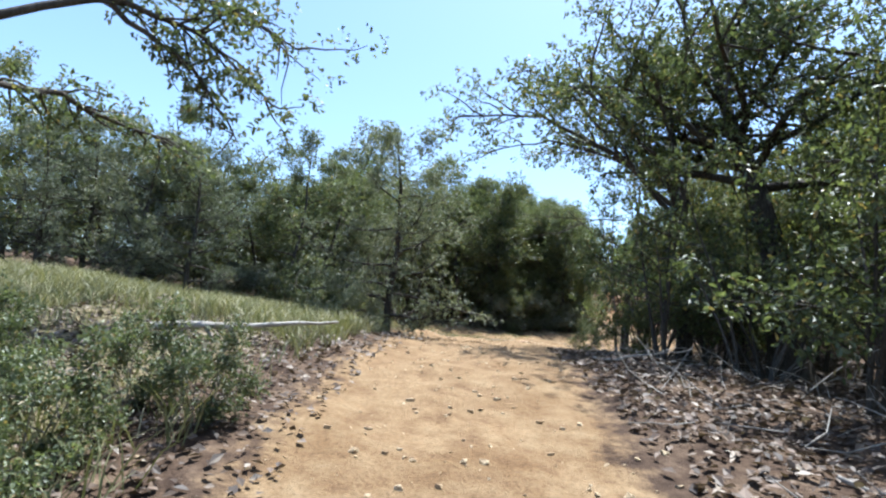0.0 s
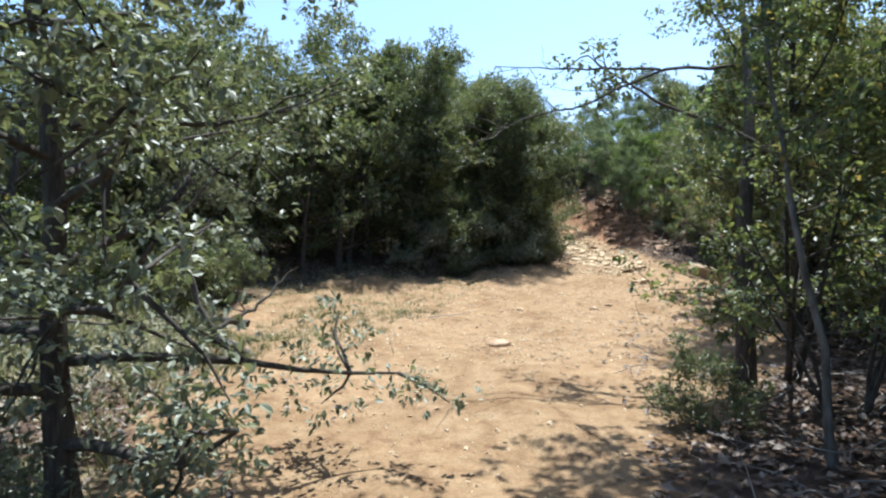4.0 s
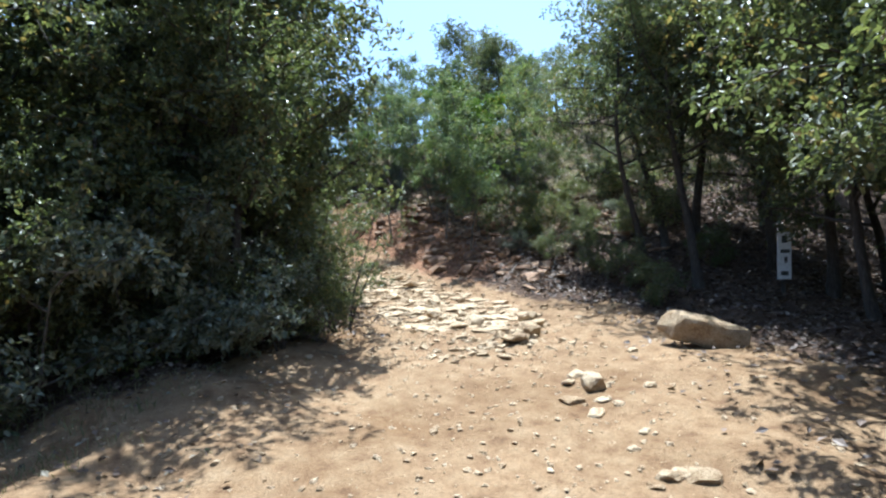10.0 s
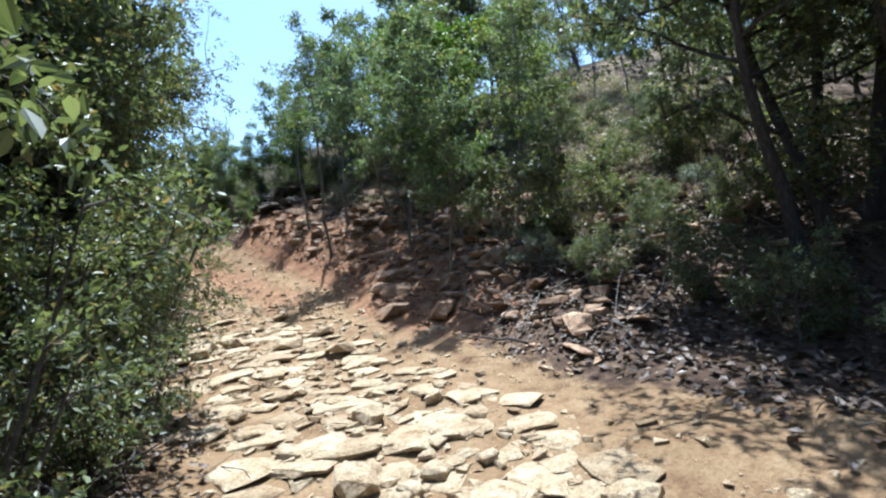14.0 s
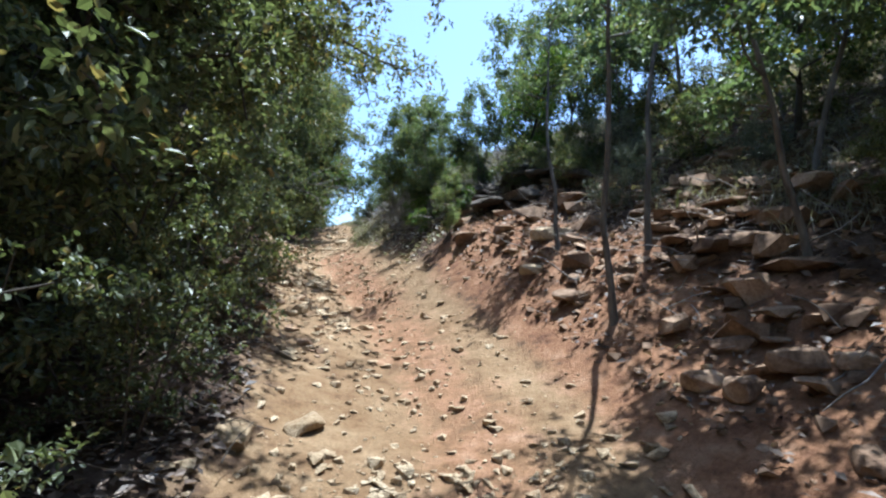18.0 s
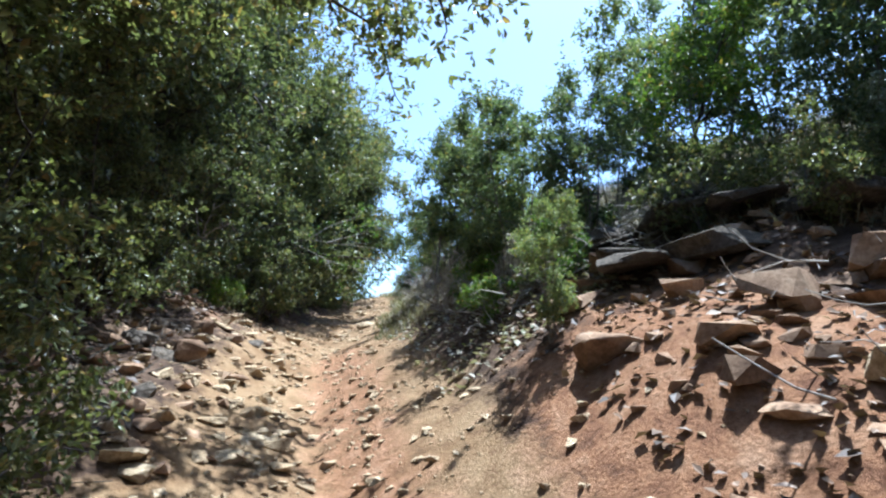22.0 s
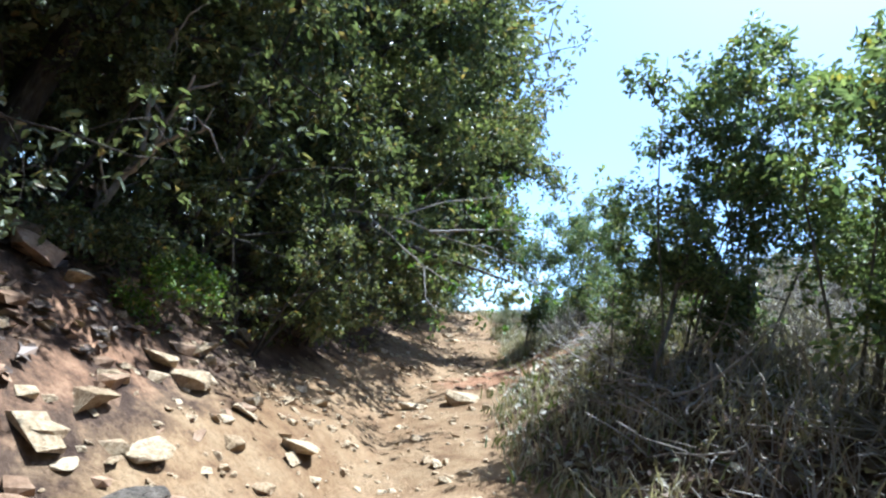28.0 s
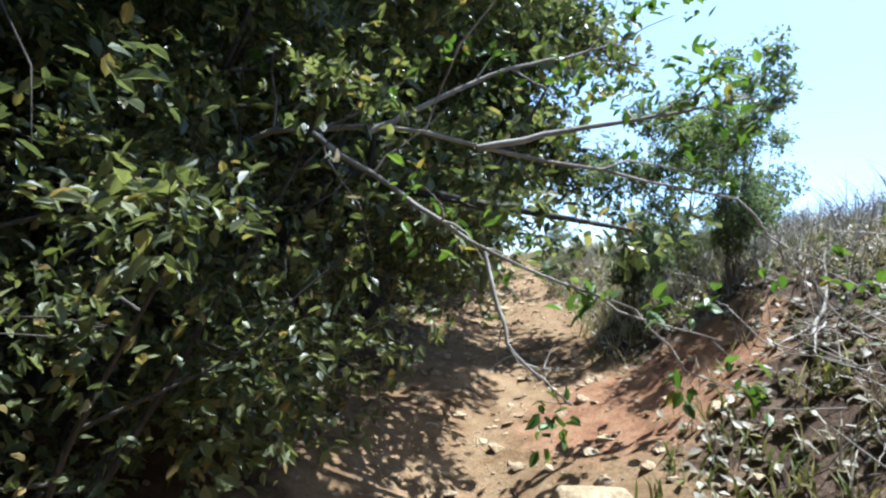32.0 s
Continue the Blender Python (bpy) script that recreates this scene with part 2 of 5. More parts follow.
# across the trail: (y, [height over the trail at these offsets])
OFFSETS = np.array([-60, -22, -12, -7, -4.5, -3, -2, -1.1, 0, 1.1, 2, 3, 4.5, 7, 12, 22, 60], float)
PROFILES = [
    (-40, [2, 1.2, 0.6, 0.3, 0.1, 0.0, 0, 0, 0, 0, 0, 0.0, 0, 0, 0, -0.5, -3]),
    (-8, [2.4, 1.5, 0.85, 0.5, 0.32, 0.2, 0.1, 0.02, 0, 0, 0, 0.0, -0.1, -0.25, -0.5, -1, -4]),
    (2, [2.6, 1.6, 0.8, 0.36, 0.2, 0.12, 0.06, 0, 0, 0, 0, -0.03, -0.1, -0.2, -0.4, -1, -4]),
    (9, [3, 1.9, 0.75, 0.16, 0.02, 0, 0, 0, 0, 0, 0, -0.02, 0, 0, -0.2, -1, -4]),
    (14, [3.4, 1.9, 0.85, 0.24, 0.1, 0.06, 0.03, 0, 0, 0, 0.03, 0.06, 0.1, 0.15, 0.1, -0.5, -3]),
    (18, [3, 1.0, 0.6, 0.4, 0.25, 0.2, 0.1, 0, 0, 0.03, 0.1, 0.17, 0.6, 1.4, 2.2, 2.6, 0]),
    (20.5, [1, 0.4, 0.4, 0.4, 0.35, 0.3, 0.22, 0.06, 0, 0.05, 0.35, 0.95, 1.5, 2.4, 3.4, 4.0, 3]),
    (22.5, [0, 0, 0.2, 0.4, 0.4, 0.4, 0.35, 0.1, 0, 0.1, 0.45, 1.0, 1.75, 2.8, 4.2, 5.2, 5]),
    (26, [0, 0, 0.4, 0.8, 1.0, 0.95, 0.8, 0.25, 0, 0.2, 0.7, 1.3, 2.0, 3.2, 5.2, 7, 8]),
    (29, [0, 0.5, 1.0, 1.4, 1.35, 1.2, 0.95, 0.5, 0, 0.5, 1.15, 1.5, 2.1, 3.2, 5.4, 7.4, 9]),
    (33, [0, 0.8, 1.6, 2.0, 1.75, 1.5, 1.15, 0.6, 0, 0.4, 1.0, 1.4, 2.1, 3.1, 4.8, 6.5, 8]),
    (38, [0, 0.8, 1.4, 1.5, 1.3, 1.0, 0.7, 0.2, 0, 0.4, 1.3, 1.9, 2.5, 3.3, 4.4, 5.2, 6]),
    (43, [-1, 0.2, 0.8, 0.9, 0.7, 0.5, 0.3, 0.05, 0, 0.15, 0.6, 0.95, 1.4, 2.0, 2.5, 2.8, 2]),
    (47, [-2, -0.5, 0.3, 0.5, 0.4, 0.3, 0.2, 0.0, 0, 0.1, 0.3, 0.5, 0.7, 1.0, 1.4, 1.5, 1]),
    (60, [-6, -3, -1, 0, 0, 0, 0, 0, 0, 0, 0, 0, 0, 0, 0, -1, -4]),
    (90, [-6, -3, -1, 0, 0, 0, 0, 0, 0, 0, 0, 0, 0, 0, 0, -1, -4]),
]
PROFILE_Y = np.array([p[0] for p in PROFILES], float)
PROFILE_H = np.array([p[1] for p in PROFILES], float)


def eased(y, ys, vs):
    """A gentle curve through the places."""
    return (np.interp(y - 0.9, ys, vs) + np.interp(y, ys, vs) * 2 + np.interp(y + 0.9, ys, vs)) / 4


def wave(x, y, k, seed):
    """Soft unevenness out of a few crossing waves, about -1 to 1."""
    r = np.random.RandomState(seed)
    v = 0
    for _ in range(7):
        a, p, q = r.uniform(0, 6.283), r.uniform(0, 6.283), r.uniform(0.6, 1.7)
        v = v + np.sin(k * q * (x * math.cos(a) + y * math.sin(a)) + p)
    return v / 3.5


def offset(x, y):
    return x - eased(y, TRAIL_Y, TRAIL_X)


def height(x, y, rough=True):
    x, y = np.asarray(x, float), np.asarray(y, float)
    d = offset(x, y)
    base = eased(y, TRAIL_Y, TRAIL_Z)
    per = np.stack([np.interp(d, OFFSETS, row) for row in PROFILE_H])
    yc = np.clip(y, PROFILE_Y[0], PROFILE_Y[-1] - 1e-6)
    k = np.clip(np.searchsorted(PROFILE_Y, yc, "right") - 1, 0, len(PROFILE_Y) - 2)
    w = (yc - PROFILE_Y[k]) / (PROFILE_Y[k + 1] - PROFILE_Y[k])
    lo = np.take_along_axis(per, k[None], 0)[0]
    hi = np.take_along_axis(per, k[None] + 1, 0)[0]
    z = base + lo * (1 - w) + hi * w
    if rough:
        side = np.clip((np.abs(d) - 0.8) / 2.5, 0, 1)
        z = z + 0.035 * wave(x, y, 2.6, 3) + 0.02 * wave(x, y, 7, 4) + side * (0.10 * wave(x, y, 1.3, 5) + 0.05 * wave(x, y, 4.2, 6))
    far = np.clip((np.hypot(x - 4, y - 20) - 45) / 200, 0, 1)
    return z * (1 - far) - 4 * far


def ground_z(x, y):
    return float(height(np.array([x]), np.array([y]))[0])


def bare_share(x, y):
    """How much of the ground is bare earth: the trail and the clearing."""
    d = offset(x, y)
    # left limit is narrow near y 30: dark litter colour stands in for shade
    half = np.interp(y, [-12, -2, 4, 8, 12, 15, 18, 24, 27, 30, 36, 48], [0.5, 0.8, 3.0, 6.2, 7.2, 3.0, 1.2, 0.7, 0.7, 0.5, 0.3, 0.6])
    right = np.interp(y, [-12, 1, 4, 8, 12, 15, 18, 24, 30, 36, 48], [0.2, 0.9, 3.2, 4.8, 3.8, 2.5, 1.1, 0.9, 0.6, 0.5, 0.6])
    lim = np.where(d < 0, half, right)
    mound = np.clip(1.4 - np.hypot(x - 4.3, y - 37.6) / 0.9, 0, 1)
    return np.maximum(np.clip(1 - (np.abs(d) - lim) / 1.2, 0, 1), mound)


def red_share(x, y):
    d = offset(x, y)
    bank = np.clip(1.5 - np.abs(d - 2.0) / 0.9, 0, 1) * np.interp(y, [18, 21, 29, 31], [0, 0.85, 0.85, 0])
    rut = np.clip(1.2 - np.abs(d - 0.3) / 0.9, 0, 1) * np.interp(y, [22, 24, 33, 35], [0, 0.55, 0.6, 0.1])
    # kept low at y 28-31, darkening the left bank in place of cast shade
    left = np.clip(1.2 - np.abs(d + 1.5) / 1.0, 0, 1) * np.interp(y, [25, 28, 31, 33, 35], [0, 0.2, 0.25, 0.5, 0.2])
    mound = np.clip(1.3 - np.hypot(x - 4.3, y - 37.6) / 1.0, 0, 1)
    return np.maximum(np.maximum(bank, rut), np.maximum(mound, left))


def grassy_share(x, y):
    d = offset(x, y)
    field = np.clip((-d - 1.5) / 1.5, 0, 1) * np.interp(y, [-20, -9, 1, 5, 9, 12.5], [0.8, 1, 0.9, 0.55, 0.35, 0]) * np.where(y > 1, np.clip((-d - 2.5) / 2.5, 0.3, 1), 1)
    top = np.clip((d - 1.5) / 1.5, 0, 1) * np.interp(y, [30, 34, 60], [0, 0.95, 0.9])
    hill = np.clip((d - 4) / 3, 0, 1) * np.interp(y, [16, 22, 32], [0, 0.45, 0.5])
    return np.maximum(np.maximum(field, top), hill)


def mesh_from(name, verts, faces, mat, smooth=True):
    me = bpy.data.meshes.new(name)
    verts = np.asarray(verts, np.float32)
    faces = np.asarray(faces, np.int32)
    n, k = faces.shape
    me.vertices.add(len(verts))
    me.vertices.foreach_set("co", verts.ravel())
    me.loops.add(n * k)
    me.loops.foreach_set("vertex_index", faces.ravel())
    me.polygons.add(n)
    me.polygons.foreach_set("loop_start", np.arange(0, n * k, k, dtype=np.int32))
    me.polygons.foreach_set("use_smooth", np.full(n, smooth))
    me.update(calc_edges=True)
    if mat:
        me.materials.append(mat)
    return me


def spaced(lo, fine_lo, fine_hi, hi, step, grow=1.18):
    """Places that are close together in the middle and spread outwards."""
    v = list(np.arange(fine_lo, fine_hi, step))
    s = step
    while v[-1] < hi:
        s *= grow
        v.append(v[-1] + s)
    s, low = step, [fine_lo]
    while low[-1] > lo:
        s *= grow
        low.append(low[-1] - s)
    return np.array(low[:0:-1] + v)


GX, GY = spaced(-900, -7, 13, 900, 0.14), spaced(-900, -10, 50, 900, 0.14)
xx, yy = np.meshgrid(GX, GY)
zz = height(xx.ravel(), yy.ravel())
n_x, n_y = len(GX), len(GY)
ii = (np.arange(n_y - 1)[:, None] * n_x + np.arange(n_x - 1)[None]).ravel()
ground_me = mesh_from("ground", np.stack([xx.ravel(), yy.ravel(), zz], 1), np.stack([ii, ii + 1, ii + n_x + 1, ii + n_x], 1), M_GROUND)
for key, fn in (("bare", bare_share), ("red", red_share), ("grassy", grassy_share)):
    ground_me.attributes.new(key, "FLOAT", "POINT").data.foreach_set("value", fn(xx.ravel(), yy.ravel()).astype(np.float32))
ground = tagged(new("ground", ground_me), "rutted orange dirt trail between leaf-littered wooded banks", "ground", kind="structure")


# ---- plants: how they are made ----
def tube(points, radii, sides=6):
    """Corner places and faces of a tapered tube along points."""
    points = np.asarray(points, float)
    n = len(points)
    way = np.gradient(points, axis=0)
    way /= np.linalg.norm(way, axis=1)[:, None] + 1e-9
    ref = np.where(np.abs(way[:, 2:3]) > 0.9, [[1.0, 0, 0]], [[0, 0, 1.0]])
    u = np.cross(way, ref)
    u /= np.linalg.norm(u, axis=1)[:, None] + 1e-9
    w = np.cross(way, u)
    a = np.arange(sides) * 2 * math.pi / sides
    ring = u[:, None] * np.cos(a)[None, :, None] + w[:, None] * np.sin(a)[None, :, None]
    v = (points[:, None] + ring * np.asarray(radii)[:, None, None]).reshape(-1, 3)
    f = []
    for i in range(n - 1):
        for k in range(sides):
            f.append((i * sides + k, i * sides + (k + 1) % sides, (i + 1) * sides + (k + 1) % sides, (i + 1) * sides + k))
    return v, f


class Wood:
    """Gathers tubes into one mesh."""

    def __init__(self):
        self.v, self.f, self.n = [], [], 0

    def add(self, points, radii, sides=6):
        v, f = tube(points, radii, sides)
        self.v.append(v)
        self.f.append(np.array(f) + self.n)
        self.n += len(v)

    def mesh(self, name, mat):
        return mesh_from(name, np.concatenate(self.v), np.concatenate(self.f), mat)


def wander(r, start, way, length, steps, bend, lift=0.0):
    """A crooked line of points."""
    p, d = np.array(start, float), np.array(way, float)
    d /= np.linalg.norm(d)
    out = [p.copy()]
    for _ in range(steps):
        d = d + r.normal(0, bend, 3) + (0, 0, lift)
        d /= np.linalg.norm(d)
        p = p + d * length / steps
        out.append(p.copy())
    return np.array(out)


def leaves(r, centres, spread, count, size, droop=0.25, wide=0.5, plain=False):
    """Folded leaves in loose clumps round the centres: corner places and faces (two triangles' worth of quad each)."""
    centres = np.asarray(centres, float)
    each = 6
    sprigs = max(2, round(count * 1.15 / each))
    n = len(centres) * sprigs
    off = r.normal(0, 1, (n, 3))
    off /= np.linalg.norm(off, axis=1)[:, None]
    off *= (r.uniform(0.1, 1, n) ** 0.6 * spread)[:, None]
    off[:, 2] *= 0.75
    out = off / spread + r.normal(0, 0.35, (n, 3))
    c = np.repeat(np.repeat(centres, sprigs, 0) + off, each, 0)
    n = len(c)
    c = c + r.normal(0, size * 0.42, (n, 3))
    way = np.repeat(out, each, 0) * 0.8 + r.normal(0, 0.62, (n, 3)) + (0, 0, -droop)
    way /= np.linalg.norm(way, axis=1)[:, None] + 1e-9
    side = np.cross(way, r.normal(0, 0.5, (n, 3)) + (0, 0, 1.0))
    side /= np.linalg.norm(side, axis=1)[:, None] + 1e-9
    up = np.cross(side, way)
    s = (size * r.uniform(0.6, 1.35, n))[:, None]
    w = s * wide * 0.5
    if plain:
        mid = c + way * s * 0.45 + up * s * 0.08
        return np.stack([c, mid + side * w, c + way * s, mid - side * w], 1).reshape(-1, 3), np.arange(n * 4).reshape(-1, 4)
    lift_ = up * s * r.uniform(0.03, 0.14, n)[:, None]
    low, high = c + way * s * 0.3 + lift_, c + way * s * 0.68 + lift_
    v = np.stack([c, low + side * w, high + side * w * 0.8, c + way * s - lift_ * 0.6, high - side * w * 0.8, low - side * w], 1).reshape(-1, 3)
    k = np.arange(n)[:, None] * 6
    f = np.concatenate([k + [0, 1, 2, 3], k + [0, 3, 4, 5]], 0)
    return v, f


def tree_parts(seed, tall, spread, clear, limbs, twigs, clump, per, size, trunk_r, mat, lean=0.05, stems=1, wide=0.5, flat=0.8):
    """Meshes of a trunk with its limbs and of a crown. clear: share of the height that is bare trunk."""
    r = np.random.RandomState(seed)
    wood, centres = Wood(), []
    for s in range(stems):
        away = r.uniform(0, 6.283)
        tilt = lean if stems == 1 else r.uniform(0.12, 0.42)
        way = (math.cos(away) * tilt, math.sin(away) * tilt, 1)
        foot = (0, 0, -0.25) if stems == 1 else (0.12 * math.cos(away), 0.12 * math.sin(away), -0.2)
        high = tall * (1 if stems == 1 else r.uniform(0.65, 1))
        line = wander(r, foot, way, high * 0.95 + 0.2, 9, 0.07, 0.02)
        k = np.linspace(0, 1, len(line))
        rad = trunk_r * (1 - 0.85 * k) * (1 if stems == 1 else 0.6)
        rad[0] *= 1.45
        wood.add(line, rad, 8)
        for i in range(max(3, limbs // stems)):
            share_ = clear + (1 - clear) * (i + r.uniform(0, 1)) / max(3, limbs // stems)
            at = np.array([np.interp(share_, k, line[:, q]) for q in range(3)])
            a = i * 2.4 + r.uniform(-0.5, 0.5)
            reach = spread * (0.35 + 0.65 * math.sin(math.pi * min(1, (share_ - clear) / (1 - clear) * 0.75 + 0.25))) * r.uniform(0.75, 1.15)
            limb = wander(r, at, (math.cos(a), math.sin(a), r.uniform(0.1, 0.7) * flat), reach, 6, 0.17, 0.03)
            lr = max(0.012, float(np.interp(share_, k, rad)) * 0.55)
            wood.add(limb, lr * np.linspace(1, 0.25, 7), 5)
            centres += [limb[-1], limb[-2], limb[-3], limb[3]]
            for j in range(twigs):
                q = r.randint(2, 7)
                d = r.normal(0, 1, 3) + (0, 0, 0.25)
                twig = wander(r, limb[q], d, reach * r.uniform(0.2, 0.42), 3, 0.2, 0.02)
                wood.add(twig, lr * np.array([0.4, 0.3, 0.22, 0.12]), 4)
                centres.append(twig[-1])
                centres.append((twig[1] + twig[2]) / 2)
        centres.append(line[-1])
    v, f = leaves(r, centres, clump, per, size, 0.25, wide, size > 0.12)
    return wood.mesh("trunk", M_SAPLING if trunk_r < 0.04 else M_BARK), mesh_from("crown", v, f, mat, False)


# kinds of plant: (meshes, label, category)
KINDS = {
    "oak_a": (tree_parts(1, 6.2, 2.2, 0.16, 15, 6, 0.33, 46, 0.080, 0.09, M_OAK), "scrub oak tree with dark green leaves and crooked trunk", "tree"),
    "oak_b": (tree_parts(2, 5.2, 1.9, 0.12, 14, 6, 0.31, 46, 0.076, 0.09, M_OAK, 0.15), "small scrub oak tree with dense dark green crown", "tree"),
    "oak_c": (tree_parts(3, 7.5, 2.7, 0.20, 17, 7, 0.37, 50, 0.085, 0.1, M_OAK, 0.12), "tall scrub oak tree with spreading green crown", "tree"),
    "oak_high": (tree_parts(21, 6.6, 2.5, 0.27, 18, 7, 0.36, 60, 0.082, 0.085, M_OAK, 0.14), "scrub oak with a bare dark trunk and dense crown", "tree"),
    "oak_sparse": (tree_parts(26, 3.6, 1.6, 0.05, 21, 5, 0.27, 15, 0.072, 0.045, M_OAK, 0.1, 4), "loose oak bush with thin stems and scattered leaves", "shrub"),
    "oak_over": (tree_parts(22, 7.4, 2.9, 0.45, 18, 7, 0.40, 38, 0.085, 0.11, M_OAK, 0.1, 1, 0.5, 0.7), "tall oak with a bare trunk and wide shady crown", "tree"),
    "oak_dense": (tree_parts(18, 6.8, 3.0, 0.06, 21, 7, 0.38, 72, 0.085, 0.1, M_OAK, 0.06, 1, 0.5, 0.6), "broad leafy oak with foliage down to the ground", "tree"),
    "oak_low": (tree_parts(4, 3.8, 1.7, 0.03, 18, 6, 0.30, 44, 0.074, 0.06, M_OAK, 0.1, 3), "low bushy oak with several stems and green leaves", "tree"),
    "slim": (tree_parts(5, 4.8, 1.0, 0.28, 12, 4, 0.25, 30, 0.07, 0.035, M_POPLAR, 0.08), "slim young oak sapling with thin grey trunk", "tree"),
    "slim_bare": (tree_parts(25, 5.4, 0.85, 0.52, 10, 3, 0.24, 18, 0.07, 0.038, M_POPLAR, 0.16), "slim leaning oak sapling with a long bare trunk", "tree"),
    "slim_multi": (tree_parts(6, 4.4, 0.9, 0.14, 25, 3, 0.24, 30, 0.072, 0.03, M_POPLAR, 0.08, 5), "cluster of slender upright saplings with green leaves", "tree"),
    "bright": (tree_parts(7, 4.2, 1.4, 0.2, 12, 4, 0.30, 40, 0.075, 0.05, M_BRIGHT, 0.12), "young tree with bright yellow-green leaves", "tree"),
    "grey": (tree_parts(8, 4.9, 2.2, 0.12, 24, 7, 0.31, 46, 0.058, 0.10, M_GREY, 0.1, 1, 0.5, 0.4), "small crooked tree with fine grey-green leaves", "tree"),
    "shrub": (tree_parts(10, 1.9, 1.1, 0.03, 13, 4, 0.24, 34, 0.062, 0.025, M_OAK, 0.1, 4), "low green shrub growing at the edge of the trail", "shrub"),
    "shrub_grey": (tree_parts(11, 1.6, 1.0, 0.03, 12, 4, 0.23, 34, 0.055, 0.025, M_GREY, 0.1, 4), "low grey-green shrub in dry grass", "shrub"),
    "shrub_bright": (tree_parts(13, 1.3, 0.8, 0.1, 10, 3, 0.20, 22, 0.075, 0.016, M_BRIGHT, 0.1, 4), "low shrub with bright fresh green leaves", "shrub"),
    "thicket": (tree_parts(12, 3.4, 1.3, 0.22, 22, 3, 0.22, 14, 0.07, 0.045, M_OAK, 0.1, 6), "open thicket of thin bare stems with few leaves", "shrub"),
    "big_oak": (tree_parts(14, 8.4, 4.2, 0.5, 24, 12, 0.52, 52, 0.095, 0.36, M_OAK, 0.12), "large old oak with thick dark trunk and wide crown", "tree"),
    "far_a": (tree_parts(15, 6.2, 2.3, 0.10, 12, 4, 0.44, 17, 0.15, 0.12, M_OAK), "scrub oak tree deep in the wood", "tree"),
    "far_b": (tree_parts(16, 7.4, 2.6, 0.12, 13, 4, 0.48, 17, 0.16, 0.14, M_OAK, 0.1), "tall scrub oak tree on the far hillside", "tree"),
    "far_c": (tree_parts(17, 5.2, 1.6, 0.06, 15, 3, 0.38, 18, 0.13, 0.1, M_CEDAR, 0.03, 1, 0.4, 0.5), "dark cedar tree deep in the wood", "tree"),
}
FAR = ["far_a", "far_b", "far_a", "far_c"]
PLACED = []


def plant(kind, x, y, size=1.0, turn=None, label=None, group="", tilt=4):
    (wood, crown), text, category = KINDS[kind]
    turn = random.uniform(0, 360) if turn is None else turn
    base = new("tree" if category == "tree" else "shrub")
    base.matrix_world = pose(x, y, ground_z(x, y), random.uniform(-tilt, tilt), random.uniform(-tilt, tilt), turn) @ Matrix.Scale(size, 4)
    new("trunk" if category == "tree" else "stem", wood).parent = base
    new("crown" if category == "tree" else "foliage", crown).parent = base
    PLACED.append((x, y))
    return tagged(base, label or text, category, group)


def spots(y0, y1, d0, d1, count, gap):
    """Random places between two offsets from the trail, none closer together than gap."""
    out = []
    for _ in range(count * 12):
        if len(out) >= count:
            break
        y, d = random.uniform(y0, y1), random.uniform(d0, d1)
        x = float(eased(np.array([y]), TRAIL_Y, TRAIL_X)[0]) + d
        if any(math.hypot(x - a, y - c_) < gap for a, c_ in PLACED):
            continue
        PLACED.append((x, y))
        out.append((x, y))
    return out


def scatter(kinds, y0, y1, d0, d1, count, sizes=(0.8, 1.15), gap=1.2, group="trees beside the trail"):
    for x, y in spots(y0, y1, d0, d1, count, gap):
        plant(random.choice(kinds), x, y, random.uniform(*sizes), group=group)


def corners(me):
    v = np.empty(len(me.vertices) * 3, np.float32)
    me.vertices.foreach_get("co", v)
    f = np.empty(len(me.loops), np.int32)
    me.loops.foreach_get("vertex_index", f)
    return v.reshape(-1, 3), f.reshape(-1, 4)


SHAPES = {k: [corners(me) for me in KINDS[k][0]] for k in ("far_a", "far_b", "far_c")}


def woods(label, regions):
    """Far trees that nobody could count: one mesh of trunks and one of leaves."""
    got = [([], [], 0), ([], [], 0)]
    for y0, y1, d0, d1, count, lo, hi, gap in regions:
        for x, y in spots(y0, y1, d0, d1, count, gap):
            m = np.array(pose(x, y, ground_z(x, y), random.uniform(-4, 4), random.uniform(-4, 4), random.uniform(0, 360)) @ Matrix.Scale(random.uniform(lo, hi), 4))
            for n, (v, f) in enumerate(SHAPES[random.choice(FAR)]):
                vs, fs, at = got[n]
                vs.append(v @ m[:3, :3].T + m[:3, 3])
                fs.append(f + at)
                got[n] = (vs, fs, at + len(v))
    base = tagged(new("woods", mesh_from("woods", np.concatenate(got[0][0]), np.concatenate(got[0][1]), M_BARK)), label, "woods", kind="stuff")
    leafy = new("foliage", mesh_from("foliage", np.concatenate(got[1][0]), np.concatenate(got[1][1]), M_OAK, False))
    leafy.parent = base


random.seed(40)
# the small tree beside the trail and the big one across from it
plant("grey", -2.55, 0.4, 0.95, 330)
plant("big_oak", 5.3, -0.8, 0.95, 10)
plant("slim_bare", 2.5, 0.9, 0.9, 200)
